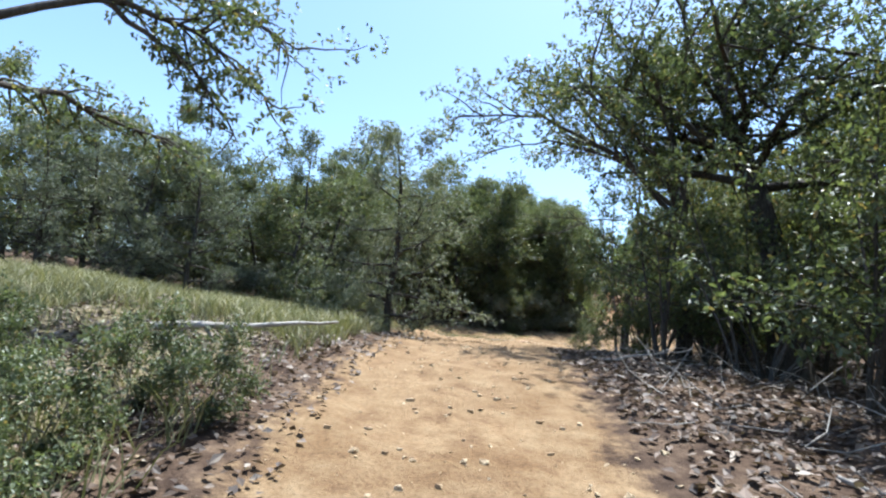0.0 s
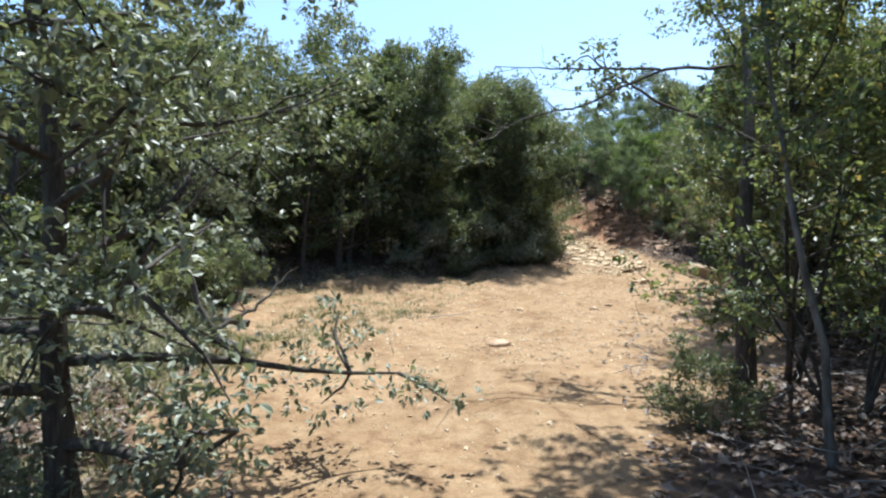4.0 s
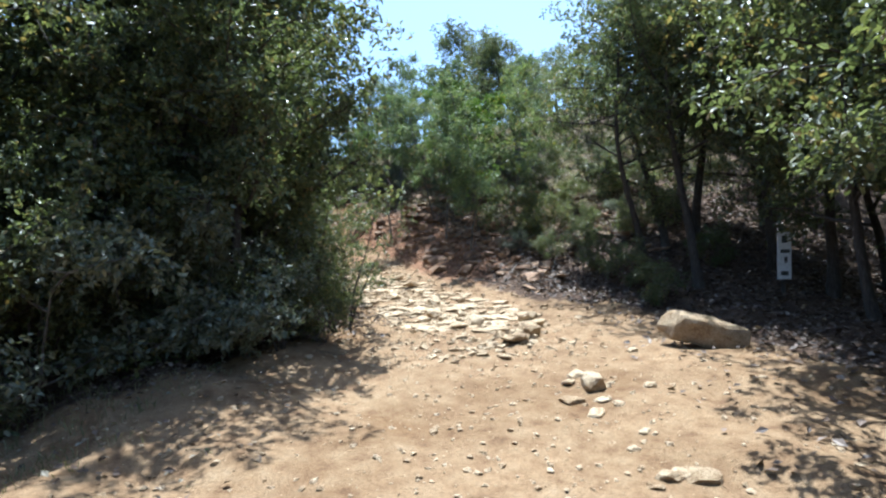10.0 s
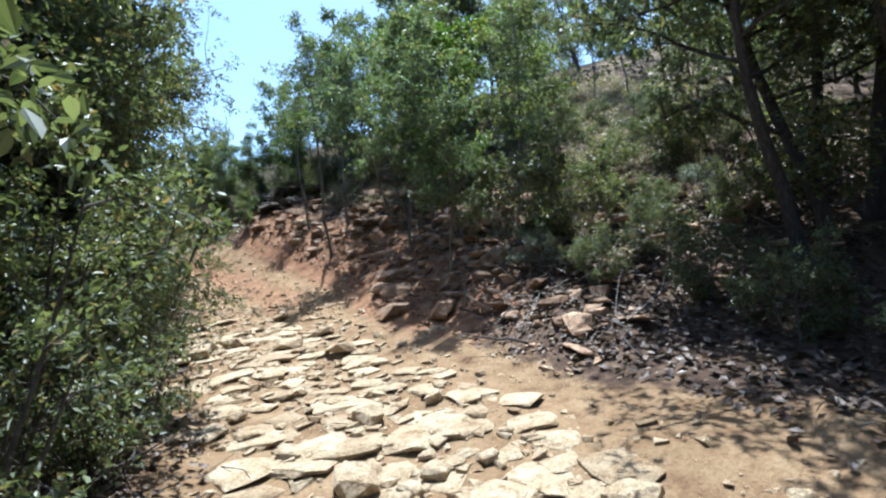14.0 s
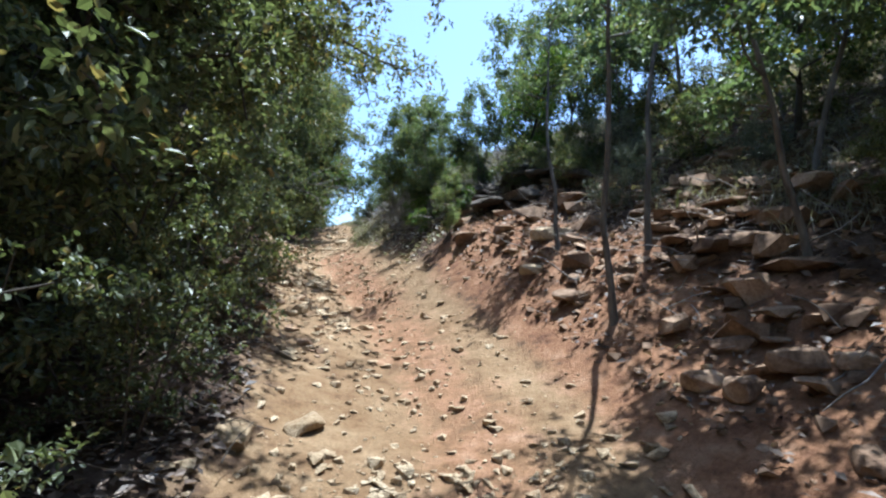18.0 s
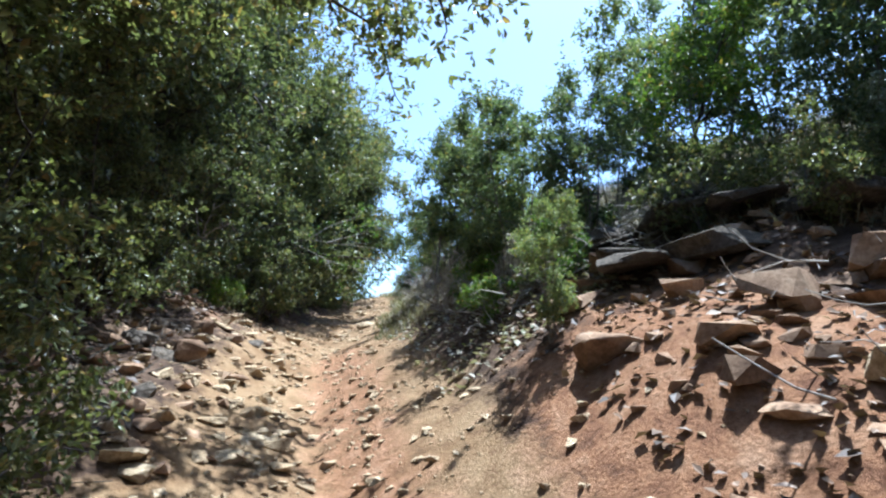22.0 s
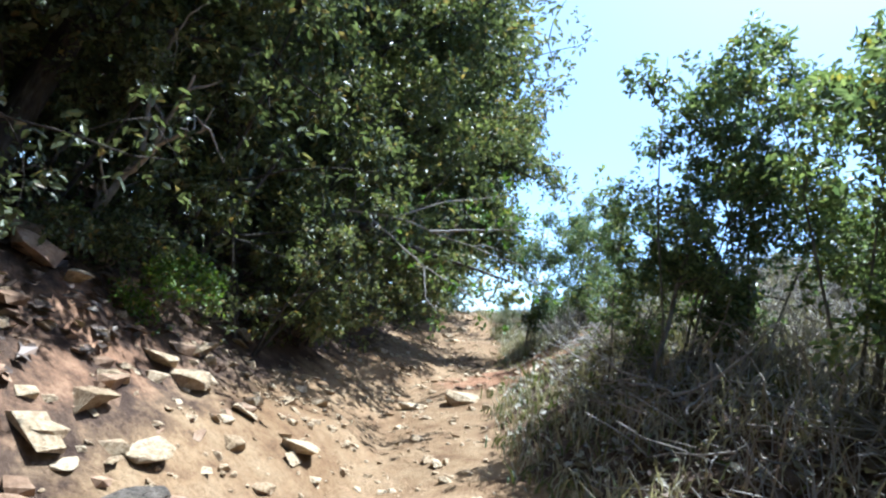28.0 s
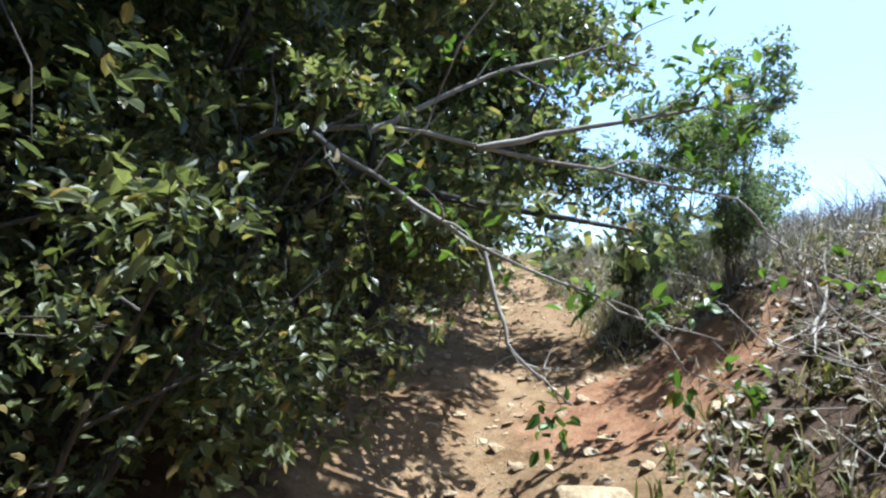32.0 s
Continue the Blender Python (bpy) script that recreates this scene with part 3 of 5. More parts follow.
# wood beside the first stretch
for x, y, k, s_ in ((6.6, -6.6, "oak_high", 1.0), (8.6, -4.4, "oak_high", 1.0), (5.6, -9.4, "oak_high", 1.0), (8.2, -9.0, "oak_high", 0.95), (3.6, -5.6, "thicket", 1.1), (2.6, -2.6, "thicket", 1.1), (3.2, -4.2, "thicket", 1.0), (2.9, -0.6, "thicket", 0.9), (7.0, 3.4, "oak_high", 0.9), (4.4, -2.2, "thicket", 1.15), (2.3, -0.9, "shrub", 0.55), (2.1, 1.8, "shrub", 0.45), (-3.1, -0.9, "shrub_grey", 0.7), (-3.5, 0.6, "shrub_grey", 0.8)):
    plant(k, x, y, s_, group="trees beside the trail")
for x, y, s_ in ((5.4, -6.4, 0.95), (4.3, -9.8, 0.9), (7.4, -3.4, 1.0), (8.2, -7.2, 1.0), (6.0, -11.5, 1.0)):
    plant("oak_over", x, y, s_, group="shady oaks beside the trail")
plant("oak_over", 5.4, 5.6, 0.85, group="shady oaks beside the trail")
plant("oak_over", 11.2, 12.2, 0.85, group="shady oaks beside the trail")
scatter(["thicket"], -4, 3.5, 3.2, 5.5, 8, (0.8, 1.1), 1.1)
scatter(["oak_high", "oak_a"], -5, 5, 7.6, 10, 7, (0.9, 1.1), 1.6)
scatter(["shrub"], -9.9, -8.0, -3.6, -1.7, 10, (0.28, 0.42), 0.4, "shrubs in the grass")
random.seed(41)
# trees behind the grass field
scatter(["oak_a", "grey", "grey", "oak_b"], 2.5, 8, -16, -9, 12, (0.85, 1.1), 1.6, "trees behind the grass")
scatter(["oak_high", "oak_a", "oak_b", "grey"], 7, 14, -14, -8, 14, (0.7, 1.0), 1.6, "trees behind the grass")
scatter(["shrub_grey", "shrub"], 5, 10, -13, -7, 10, (0.7, 1.2), 1.1, "shrubs behind the grass")
woods("woodland of scrub oaks behind the grass field", ((9, 21, -22, -10, 32, 0.7, 1.0, 1.5), (-10, 30, -44, -18, 60, 0.9, 1.3, 2.2)))
random.seed(42)
# bushes along the far side of the clearing, and the wood on the downhill side of the climb
for x, y, k, s_ in ((-4.8, 15.8, "oak_c", 1.1), (-1.4, 17.8, "oak_c", 1.0), (-8.4, 14.4, "oak_c", 1.05), (-6.6, 18.2, "oak_c", 1.15), (1.2, 18.6, "oak_c", 0.95)):
    plant(k, x, y, s_, group="tall oaks beside the trail")
scatter(["oak_b", "oak_low", "oak_a", "oak_dense"], 15.8, 18.8, -8.0, -4.8, 12, (0.85, 1.05), 1.1)
scatter(["shrub", "oak_low"], 15.0, 17, -6.4, -4.6, 4, (0.5, 0.8), 0.8, "shrubs beside the trail")
scatter(["oak_high", "oak_b", "oak_a"], 15.5, 22, -4.2, -2.8, 9, (0.8, 1.0), 1.0)
scatter(["oak_high", "oak_b", "oak_dense"], 22, 27, -5.2, -3.8, 8, (0.85, 1.05), 1.0)
for x, y, k, s_ in ((3.1, 18.2, "oak_high", 0.9), (3.0, 20.6, "oak_b", 0.95), (3.2, 22.4, "oak_high", 0.9), (3.2, 24.4, "oak_b", 1.0), (3.1, 26.2, "oak_high", 0.85), (3.6, 19.4, "thicket", 0.8), (3.6, 21.6, "thicket", 0.8), (3.5, 23.6, "thicket", 0.85)):
    plant(k, x, y, s_, group="trees beside the trail")
for x, y, k, s_ in ((4.0, 17.3, "oak_sparse", 0.55), (4.0, 18.5, "oak_low", 0.62), (4.1, 19.7, "oak_sparse", 0.56), (4.0, 20.9, "oak_low", 0.68), (4.05, 22.1, "oak_sparse", 0.6), (3.95, 23.3, "oak_low", 0.7), (3.95, 24.6, "oak_sparse", 0.62), (3.7, 25.9, "oak_low", 0.6), (3.3, 27.3, "oak_low", 0.55), (4.65, 19.2, "oak_sparse", 0.42), (4.65, 21.5, "oak_sparse", 0.45), (4.6, 23.9, "oak_sparse", 0.42), (4.35, 26.0, "oak_sparse", 0.42), (4.0, 27.6, "shrub", 0.7), (4.5, 18.0, "thicket", 0.42), (4.5, 20.3, "thicket", 0.4), (4.5, 22.7, "thicket", 0.45), (4.3, 24.9, "thicket", 0.4)):
    plant(k, x, y, s_, group="low oak bushes beside the climb")
for x, y, s_ in ((3.1, 20.4, 0.8), (3.4, 22.5, 0.82), (3.5, 24.8, 0.85), (3.3, 27.0, 0.85), (2.5, 28.8, 0.85), (1.2, 30.0, 0.85), (0.9, 31.6, 0.85), (1.5, 32.8, 0.85), (1.2, 34.8, 0.85), (1.1, 36.9, 0.9)):
    plant("oak_over", x, y, s_, group="shady oaks beside the climb")
scatter(["shrub", "thicket", "shrub"], 15.5, 20, -2.8, -2.0, 5, (0.4, 0.7), 0.6, "shrubs beside the trail")
woods("dense woodland below the climb", ((16.5, 36, -16, -5.6, 56, 0.8, 1.15, 1.3), (12.5, 18, -17, -8.0, 22, 0.85, 1.15, 1.3)))
random.seed(43)
for x, y, s_ in ((0.4, 15.6, 0.7), (1.2, 16.0, 0.75), (2.1, 16.6, 0.7), (2.9, 17.4, 0.6)):
    plant("oak_low", x, y, s_, group="leafy bushes along the clearing")
for x, y, s_ in ((-3.0, 14.6, 0.8), (-5.4, 13.9, 0.85), (-0.8, 15.5, 0.75), (-7.8, 13.2, 0.85)):
    plant("oak_over", x, y, s_, group="shady oaks along the clearing")
for x, y, s_ in ((-4.2, 14.8, 0.6), (-1.8, 15.6, 0.6), (-6.6, 14.6, 0.65), (-0.2, 16.2, 0.6)):
    plant("oak_sparse", x, y, s_, group="loose bushes along the clearing")
# lighter grey leaves in front of the dark bushes, sunlight put into leaf colour
for x, y, s_ in ((-0.3, 14.7, 1.2), (0.8, 15.0, 1.3), (1.8, 15.6, 1.3), (2.6, 16.3, 1.1)):
    plant("shrub_grey", x, y, s_, label="grey-green leafy shrub at the edge of the clearing", group="grey shrubs along the clearing")
# trees round the sign
for x, y, k, s_ in ((10.75, 16.0, "oak_over", 0.85), (12.4, 17.6, "oak_over", 0.9), (10.9, 17.4, "oak_over", 0.75), (11.6, 14.2, "oak_over", 0.85), (13.0, 18.6, "oak_high", 0.95), (12.2, 15.6, "oak_high", 0.95), (12.8, 12.8, "oak_high", 0.9), (11.6, 10.0, "oak_high", 0.9), (9.6, 9.4, "oak_high", 0.95), (8.0, 10.3, "oak_high", 0.9), (8.2, 7.4, "oak_a", 1.0), (13.6, 14.4, "oak_a", 0.95), (9.9, 11.3, "oak_high", 1.0), (6.2, 6.0, "oak_a", 0.9), (11.6, 17.6, "oak_a", 0.95), (14.0, 17.0, "oak_a", 1.0), (9.2, 6.4, "oak_high", 0.85), (7.9, 8.8, "oak_high", 0.95), (10.6, 13.0, "oak_high", 0.9), (12.0, 11.6, "oak_a", 1.0)):
    plant(k, x, y, s_, group="trees beside the trail")
scatter(["shrub"], 15.5, 19, 3.4, 6, 7, (0.35, 0.6), 0.8, "shrubs beside the trail")
woods("woodland beyond the clearing", ((-14, 10, 9, 26, 34, 0.9, 1.25, 1.9), (6, 20, 9.5, 26, 34, 0.85, 1.15, 1.7)))
random.seed(44)
# the wooded hill over the cut bank
for x, y, k, s_ in ((9.5, 22.4, "slim", 0.95), (9.7, 23.8, "slim", 0.85), (7.95, 25.75, "slim_bare", 0.95), (7.9, 27.4, "slim_bare", 0.8), (8.6, 26.45, "slim_bare", 1.0), (9.2, 24.9, "slim", 0.9), (10.3, 26.3, "slim", 1.0), (12.4, 27.6, "oak_high", 0.7), (13.0, 25.6, "oak_high", 0.72), (10.5, 29.2, "slim", 1.0), (9.9, 30.4, "slim_multi", 0.9), (12.0, 29.6, "oak_high", 0.78), (8.9, 32.6, "slim_multi", 0.85), (11.2, 32.4, "slim", 1.0), (8.8, 23.2, "slim", 0.9), (8.7, 21.4, "slim", 0.8), (6.7, 29.75, "slim_multi", 0.27), (8.2, 31.2, "bright", 0.6), (11.4, 28.2, "slim", 0.9), (10.2, 21.6, "slim", 0.9), (9.6, 20.8, "shrub", 0.9), (6.6, 31.5, "slim_multi", 0.6), (9.6, 33.0, "slim", 0.9), (10.2, 31.4, "slim_multi", 0.75), (9.0, 34.0, "slim_multi", 0.8), (10.9, 27.4, "bright", 0.9), (11.0, 25.6, "slim", 0.85), (10.2, 24.2, "bright", 0.9), (11.6, 23.2, "slim", 0.9), (11.4, 31.0, "oak_b", 0.75), (10.4, 33.0, "slim_multi", 0.9)):
    plant(k, x, y, s_, group="saplings on the bank")
scatter(["shrub", "shrub_grey", "shrub"], 18.5, 31, 3.0, 7.5, 30, (0.35, 0.7), 0.7, "shrubs on the bank")
scatter(["slim", "slim", "oak_low"], 20, 31, 5.5, 10, 12, (0.55, 0.8), 1.4, "small trees on the hillside")
woods("small oaks covering the hillside above the bank", ((19, 33, 8, 14, 24, 0.42, 0.6, 1.5), (18, 38, 14, 34, 70, 0.45, 0.65, 1.6)))
random.seed(45)
# upper stretch
for x, y, k, s_ in ((0.9, 36.0, "oak_dense", 1.15), (1.1, 37.4, "oak_low", 1.1), (0.6, 39.4, "oak_dense", 1.05), (0.3, 41.6, "oak_dense", 1.0), (-0.4, 44.0, "oak_dense", 1.0), (0.9, 42.9, "oak_low", 0.7), (1.2, 38.4, "oak_high", 0.95), (1.3, 40.4, "oak_high", 0.9), (1.75, 34.2, "oak_sparse", 0.8), (1.8, 35.3, "oak_low", 0.8), (1.75, 36.4, "oak_low", 0.85), (1.5, 37.7, "oak_low", 0.85), (1.0, 34.6, "oak_dense", 0.75), (1.6, 33.1, "oak_low", 0.5), (2.35, 34.7, "oak_sparse", 0.55), (2.2, 36.0, "oak_sparse", 0.6), (1.4, 39.3, "oak_low", 0.8), (1.0, 43.6, "oak_dense", 1.1), (0.2, 47.2, "oak_dense", 1.1), (0.9, 45.4, "oak_dense", 0.95)):
    plant(k, x, y, s_, group="dark oaks over the upper trail")
scatter(["oak_b", "oak_dense", "oak_a"], 27, 34.5, -4.8, -3.2, 9, (0.85, 1.05), 1.1)
for x, y, k, s_ in ((2.0, 27.7, "oak_high", 0.85), (1.5, 29.4, "oak_b", 0.95), (1.9, 30.8, "oak_high", 0.85), (1.2, 32.2, "oak_b", 0.9)):
    plant(k, x, y, s_, group="trees beside the trail")
for x, y, k, s_ in ((2.2, 29.3, "oak_low", 0.7), (2.0, 30.6, "oak_low", 0.7), (1.8, 31.8, "oak_low", 0.7), (2.8, 30.0, "oak_sparse", 0.6), (2.5, 31.2, "oak_sparse", 0.6), (2.9, 28.4, "oak_sparse", 0.6)):
    plant(k, x, y, s_, group="bushes on the eroded bank")
scatter(["shrub", "oak_low", "thicket"], 25.5, 34, -3.2, -2.3, 8, (0.4, 0.6), 0.8, "shrubs on the bank")
woods("dense woodland beside the upper trail", ((30, 56, -14, -4.2, 44, 0.8, 1.15, 1.5),))
for x, y, k, s_ in ((6.5, 32.6, "slim_multi", 0.58), (5.1, 38.6, "slim_multi", 0.5), (6.4, 33.9, "slim_multi", 0.66), (7.4, 31.6, "slim_multi", 0.58), (8.2, 33.6, "slim_multi", 0.6), (6.3, 32.8, "slim_multi", 0.62), (5.45, 34.7, "slim", 0.64), (5.65, 34.9, "slim_multi", 0.66), (6.2, 35.0, "slim_multi", 0.6), (5.3, 35.3, "slim_multi", 0.42), (8.6, 31.4, "slim", 0.7), (4.4, 39.8, "slim_multi", 0.6), (5.0, 40.8, "slim_multi", 0.62), (5.9, 41.4, "slim_multi", 0.55), (2.3, 33.5, "shrub_bright", 0.42), (6.3, 30.9, "shrub_bright", 0.35), (6.1, 32.3, "shrub_bright", 0.45)):
    plant(k, x, y, s_, group="saplings on the upper bank")
scatter(["shrub", "shrub_grey", "shrub_bright"], 29, 37, 1.9, 5, 10, (0.3, 0.55), 0.6, "shrubs on the bank")
scatter(["shrub_grey", "shrub"], 37, 46, 1.3, 5, 8, (0.25, 0.5), 0.7, "shrubs on the upper slope")


# ---- stones ----
def hull(seed, points=16, flat=1.0, boxy=0.55):
    """An angular stone about one metre across: corner places and triangles."""
    r = np.random.RandomState(seed)
    p = r.normal(0, 1, (points, 3))
    p /= np.linalg.norm(p, axis=1)[:, None]
    p = np.sign(p) * np.abs(p) ** boxy
    p *= r.uniform(0.8, 1.0, (points, 1)) * 0.5
    p *= (1.0, r.uniform(0.6, 0.9), 0.55 * flat)
    bm = bmesh.new()
    for q in p:
        bm.verts.new(q)
    bmesh.ops.convex_hull(bm, input=bm.verts)
    bmesh.ops.delete(bm, geom=[v for v in bm.verts if not v.link_faces], context="VERTS")
    bmesh.ops.triangulate(bm, faces=bm.faces)
    bm.verts.index_update()
    v = np.array([q.co[:] for q in bm.verts])
    f = np.array([[q.index for q in face.verts] for face in bm.faces])
    bm.free()
    return v, f


def stone_mesh(seed, mat, flat=1.0, points=20, boxy=0.55):
    """A stone with chipped, worn edges."""
    v, f = hull(seed, points, flat, boxy)
    bm = bmesh.new()
    vs = [bm.verts.new(q) for q in v]
    for t3 in f:
        bm.faces.new([vs[q] for q in t3])
    bmesh.ops.dissolve_limit(bm, angle_limit=radians(14), verts=bm.verts, edges=bm.edges)
    bmesh.ops.bevel(bm, geom=list(bm.edges), offset=0.022, segments=1, affect="EDGES", clamp_overlap=True)
    bmesh.ops.triangulate(bm, faces=bm.faces)
    bmesh.ops.subdivide_edges(bm, edges=[e for e in bm.edges if e.calc_length() > 0.12], cuts=1)
    bmesh.ops.triangulate(bm, faces=[q for q in bm.faces if len(q.verts) > 4])
    for q in bm.verts:
        at = q.co * 3.1 + Vector((seed * 1.7, 0, 0))
        q.co += (noise.noise_vector(at) * 0.05 + noise.noise_vector(at * 3) * 0.018)
    me = bpy.data.meshes.new("rock")
    bm.to_mesh(me)
    bm.free()
    me.materials.append(mat)
    return me


PALE = [stone_mesh(100 + k, M_ROCK, fl) for k, fl in enumerate((0.6, 0.7, 0.8, 1.0, 0.55, 0.9, 0.45, 0.65))]
LEDGE = [stone_mesh(240 + k, M_LEDGE, fl, 26, 0.4) for k, fl in enumerate((0.6, 0.8, 1.0, 0.7, 0.5, 0.9, 0.4, 0.75))]
DARK = [stone_mesh(200 + k, M_BANKROCK, fl) for k, fl in enumerate((0.6, 0.8, 1.0, 0.7, 0.5, 0.9, 0.4, 0.75))]


def rock(meshes, x, y, size, label, group="", sink=0.25, turn=None, tilt=12, stretch=(1, 1, 1), z=None, pick=None):
    me = random.choice(meshes) if pick is None else meshes[pick]
    ob = new("rock", me)
    turn = random.uniform(0, 360) if turn is None else turn
    half = 0.25 * size * stretch[2]
    base = ground_z(x, y) if z is None else z
    ob.matrix_world = pose(x, y, base + half * (1 - 2 * sink), random.uniform(-tilt, tilt), random.uniform(-tilt, tilt), turn) @ Matrix.Diagonal((size * stretch[0], size * stretch[1], size * stretch[2], 1))
    return tagged(ob, label, "rock", group)


def trail_x(y):
    return float(eased(np.array([y], float), TRAIL_Y, TRAIL_X)[0])


def strew(meshes, y0, y1, d0, d1, count, sizes, label, group, sink=0.3, tilt=14):
    for _ in range(count):
        y = random.uniform(y0, y1)
        d = random.uniform(d0, d1)
        s = sizes[0] + (sizes[1] - sizes[0]) * random.random() ** 2.2
        rock(meshes, trail_x(y) + d, y, s, label, group, sink, tilt=tilt)


random.seed(46)
# the large slab beside the clearing and the block at the foot of the stones
slab = new("rock", stone_mesh(81, M_ROCK, 0.8, 18, 0.5))
slab.matrix_world = pose(8.12, 13.62, ground_z(8.12, 13.62) + 0.18, 8, 10, -28) @ Matrix.Diagonal((1.25, 0.75, 1.05, 1))
tagged(slab, "large pale limestone slab lying at the edge of the clearing", "rock")
rock(PALE, 6.56, 15.25, 0.42, "pale angular limestone block on the dirt trail", turn=30, stretch=(1, 0.9, 1.3), pick=5, sink=0.15)
rock(PALE, 5.95, 13.1, 0.4, "pale triangular limestone block half sunk in dirt", turn=70, stretch=(1, 0.8, 1), pick=3)
for k in range(16):
    a_ = random.random()
    rock(PALE, 6.0 - 0.9 * a_ + random.gauss(0, 0.2), 13.6 - 3.0 * a_ + random.gauss(0, 0.2), 0.12 + 0.2 * random.random() ** 2, "pale limestone piece bedded in the dirt clearing", "limestone pieces in the clearing", 0.35, stretch=(1, 0.9, 0.7))
rock(DARK, 0.63, 5.04, 0.34, "dark reddish-brown stone lying on the orange dirt", turn=20, pick=0, sink=0.2)
rock(DARK, 6.9, 10.4, 0.6, "flat dark stone in the leaf litter", turn=15, pick=4, stretch=(1, 0.6, 0.5))
# the line of stones up the trail
for k in range(84):
    y = random.uniform(14.6, 22.5)
    d = random.gauss(float(np.interp(y, [14.6, 16, 18, 20, 22.5], [0.95, 0.35, -0.05, -0.45, -0.6])), float(np.interp(y, [14.6, 18, 22.5], [0.25, 0.45, 0.6])))
    s = (0.13 + 0.34 * random.random() ** 2) * float(np.interp(y, [14.6, 17], [0.6, 1]))
    rock(PALE, trail_x(y) + d, y, s, "pale angular limestone on the rocky trail", "limestones on the trail", 0.16, tilt=12)
def packed(meshes, name, y0, y1, d0, d1, step, sizes, sink, keep, stretch, tilt=6):
    """Stones bedded side by side in the ground, with a few gaps."""
    for i in range(int((y1 - y0) / step)):
        for k in range(int((d1 - d0) / step)):
            y, d = y0 + (i + random.uniform(0.1, 0.9)) * step, d0 + (k + 0.5 * (i % 2) + random.uniform(0.1, 0.9)) * step
            if random.random() < keep(y, d):
                size, x = random.uniform(*sizes), trail_x(y) + d
                ob = new(name, random.choice(meshes))
                ob.parent = ground
                ob.matrix_world = pose(x, y, ground_z(x, y) + 0.25 * size * stretch[2] * (1 - 2 * sink), random.uniform(-tilt, tilt), random.uniform(-tilt, tilt), random.uniform(0, 360)) @ Matrix.Diagonal((size * stretch[0], size * stretch[1], size * stretch[2], 1))


def on_trail(y, d):
    middle, half = np.interp(y, [15.4, 17, 20, 24], [0.5, -0.1, -0.45, -0.5]), np.interp(y, [15.4, 17, 22, 24], [0.6, 1.2, 1.1, 0.6])
    return 0.95 * max(0, min(1, (half - abs(d - middle)) / 0.3 + 0.4)) * float(np.interp(y, [21, 23.5], [1, 0.3]))


packed(PALE, "slab", 15.6, 23.6, -1.9, 1.6, 0.34, (0.34, 0.7), 0.55, on_trail, (1, 0.95, 0.34), 4)
strew(PALE, 22, 36, -1.3, 0.2, 14, (0.16, 0.42), "pale limestone on the steep dirt trail", "limestones on the climb", 0.35)
strew(PALE, 36, 47, -0.9, 0.9, 18, (0.15, 0.6), "pale limestone on the upper trail", "limestones on the upper trail", 0.45)
strew(PALE, 8, 14.5, -3.0, 3.6, 14, (0.1, 0.24), "small pale stone on the dirt clearing", "stones in the clearing", 0.3)
random.seed(47)
# the stony cut bank
for k in range(34):
    row = random.choice((2.9, 3.5, 4.2, 5.0))
    y = random.uniform(17.5, 27)
    rock(DARK, trail_x(y) + row + random.gauss(0, 0.1), y, random.uniform(0.4, 0.75), "layered brown ledge rock jutting from the bank", "ledge rocks in the bank", 0.3, turn=90 + random.gauss(0, 14), tilt=8, stretch=(1.2, 0.7, 0.6))
packed(DARK, "stone", 18.2, 28.4, 1.8, 5.2, 0.4, (0.2, 0.46), 0.42, lambda y, d: 0.6 * float(np.interp(y - d * 0.4, [16.8, 18.2, 26, 27.4], [0, 1, 1, 0.3])), (1.1, 0.85, 0.75), 12)
# ledge material mixed in to darken these boulders, shade put into their colour
packed(DARK + LEDGE, "boulder", 28.6, 33.0, -2.1, -0.8, 0.4, (0.3, 0.62), 0.75, lambda y, d: 0.6, (1, 0.9, 0.95), 18)
packed(PALE, "broken_stone", 27.5, 33.6, -1.2, -0.3, 0.3, (0.14, 0.34), 0.55, lambda y, d: 0.45, (1, 0.9, 0.7), 14)
strew(DARK, 18.6, 24.5, 1.5, 3.2, 20, (0.2, 0.5), "tan-brown block of rock lying on the cut bank", "blocks on the cut bank", 0.2, 22)
# extra dark stones that lower the bank's tone where shade is missing
strew(DARK, 29, 32.3, -2.0, -0.9, 8, (0.2, 0.5), "dark brown rock on the shaded bank", "rocks in the eroded bank", 0.3, 18)
strew(DARK, 25.5, 33, -2.6, -1.3, 16, (0.25, 0.6), "brown rock in the eroded trail bank", "rocks in the eroded bank", 0.35, 18)
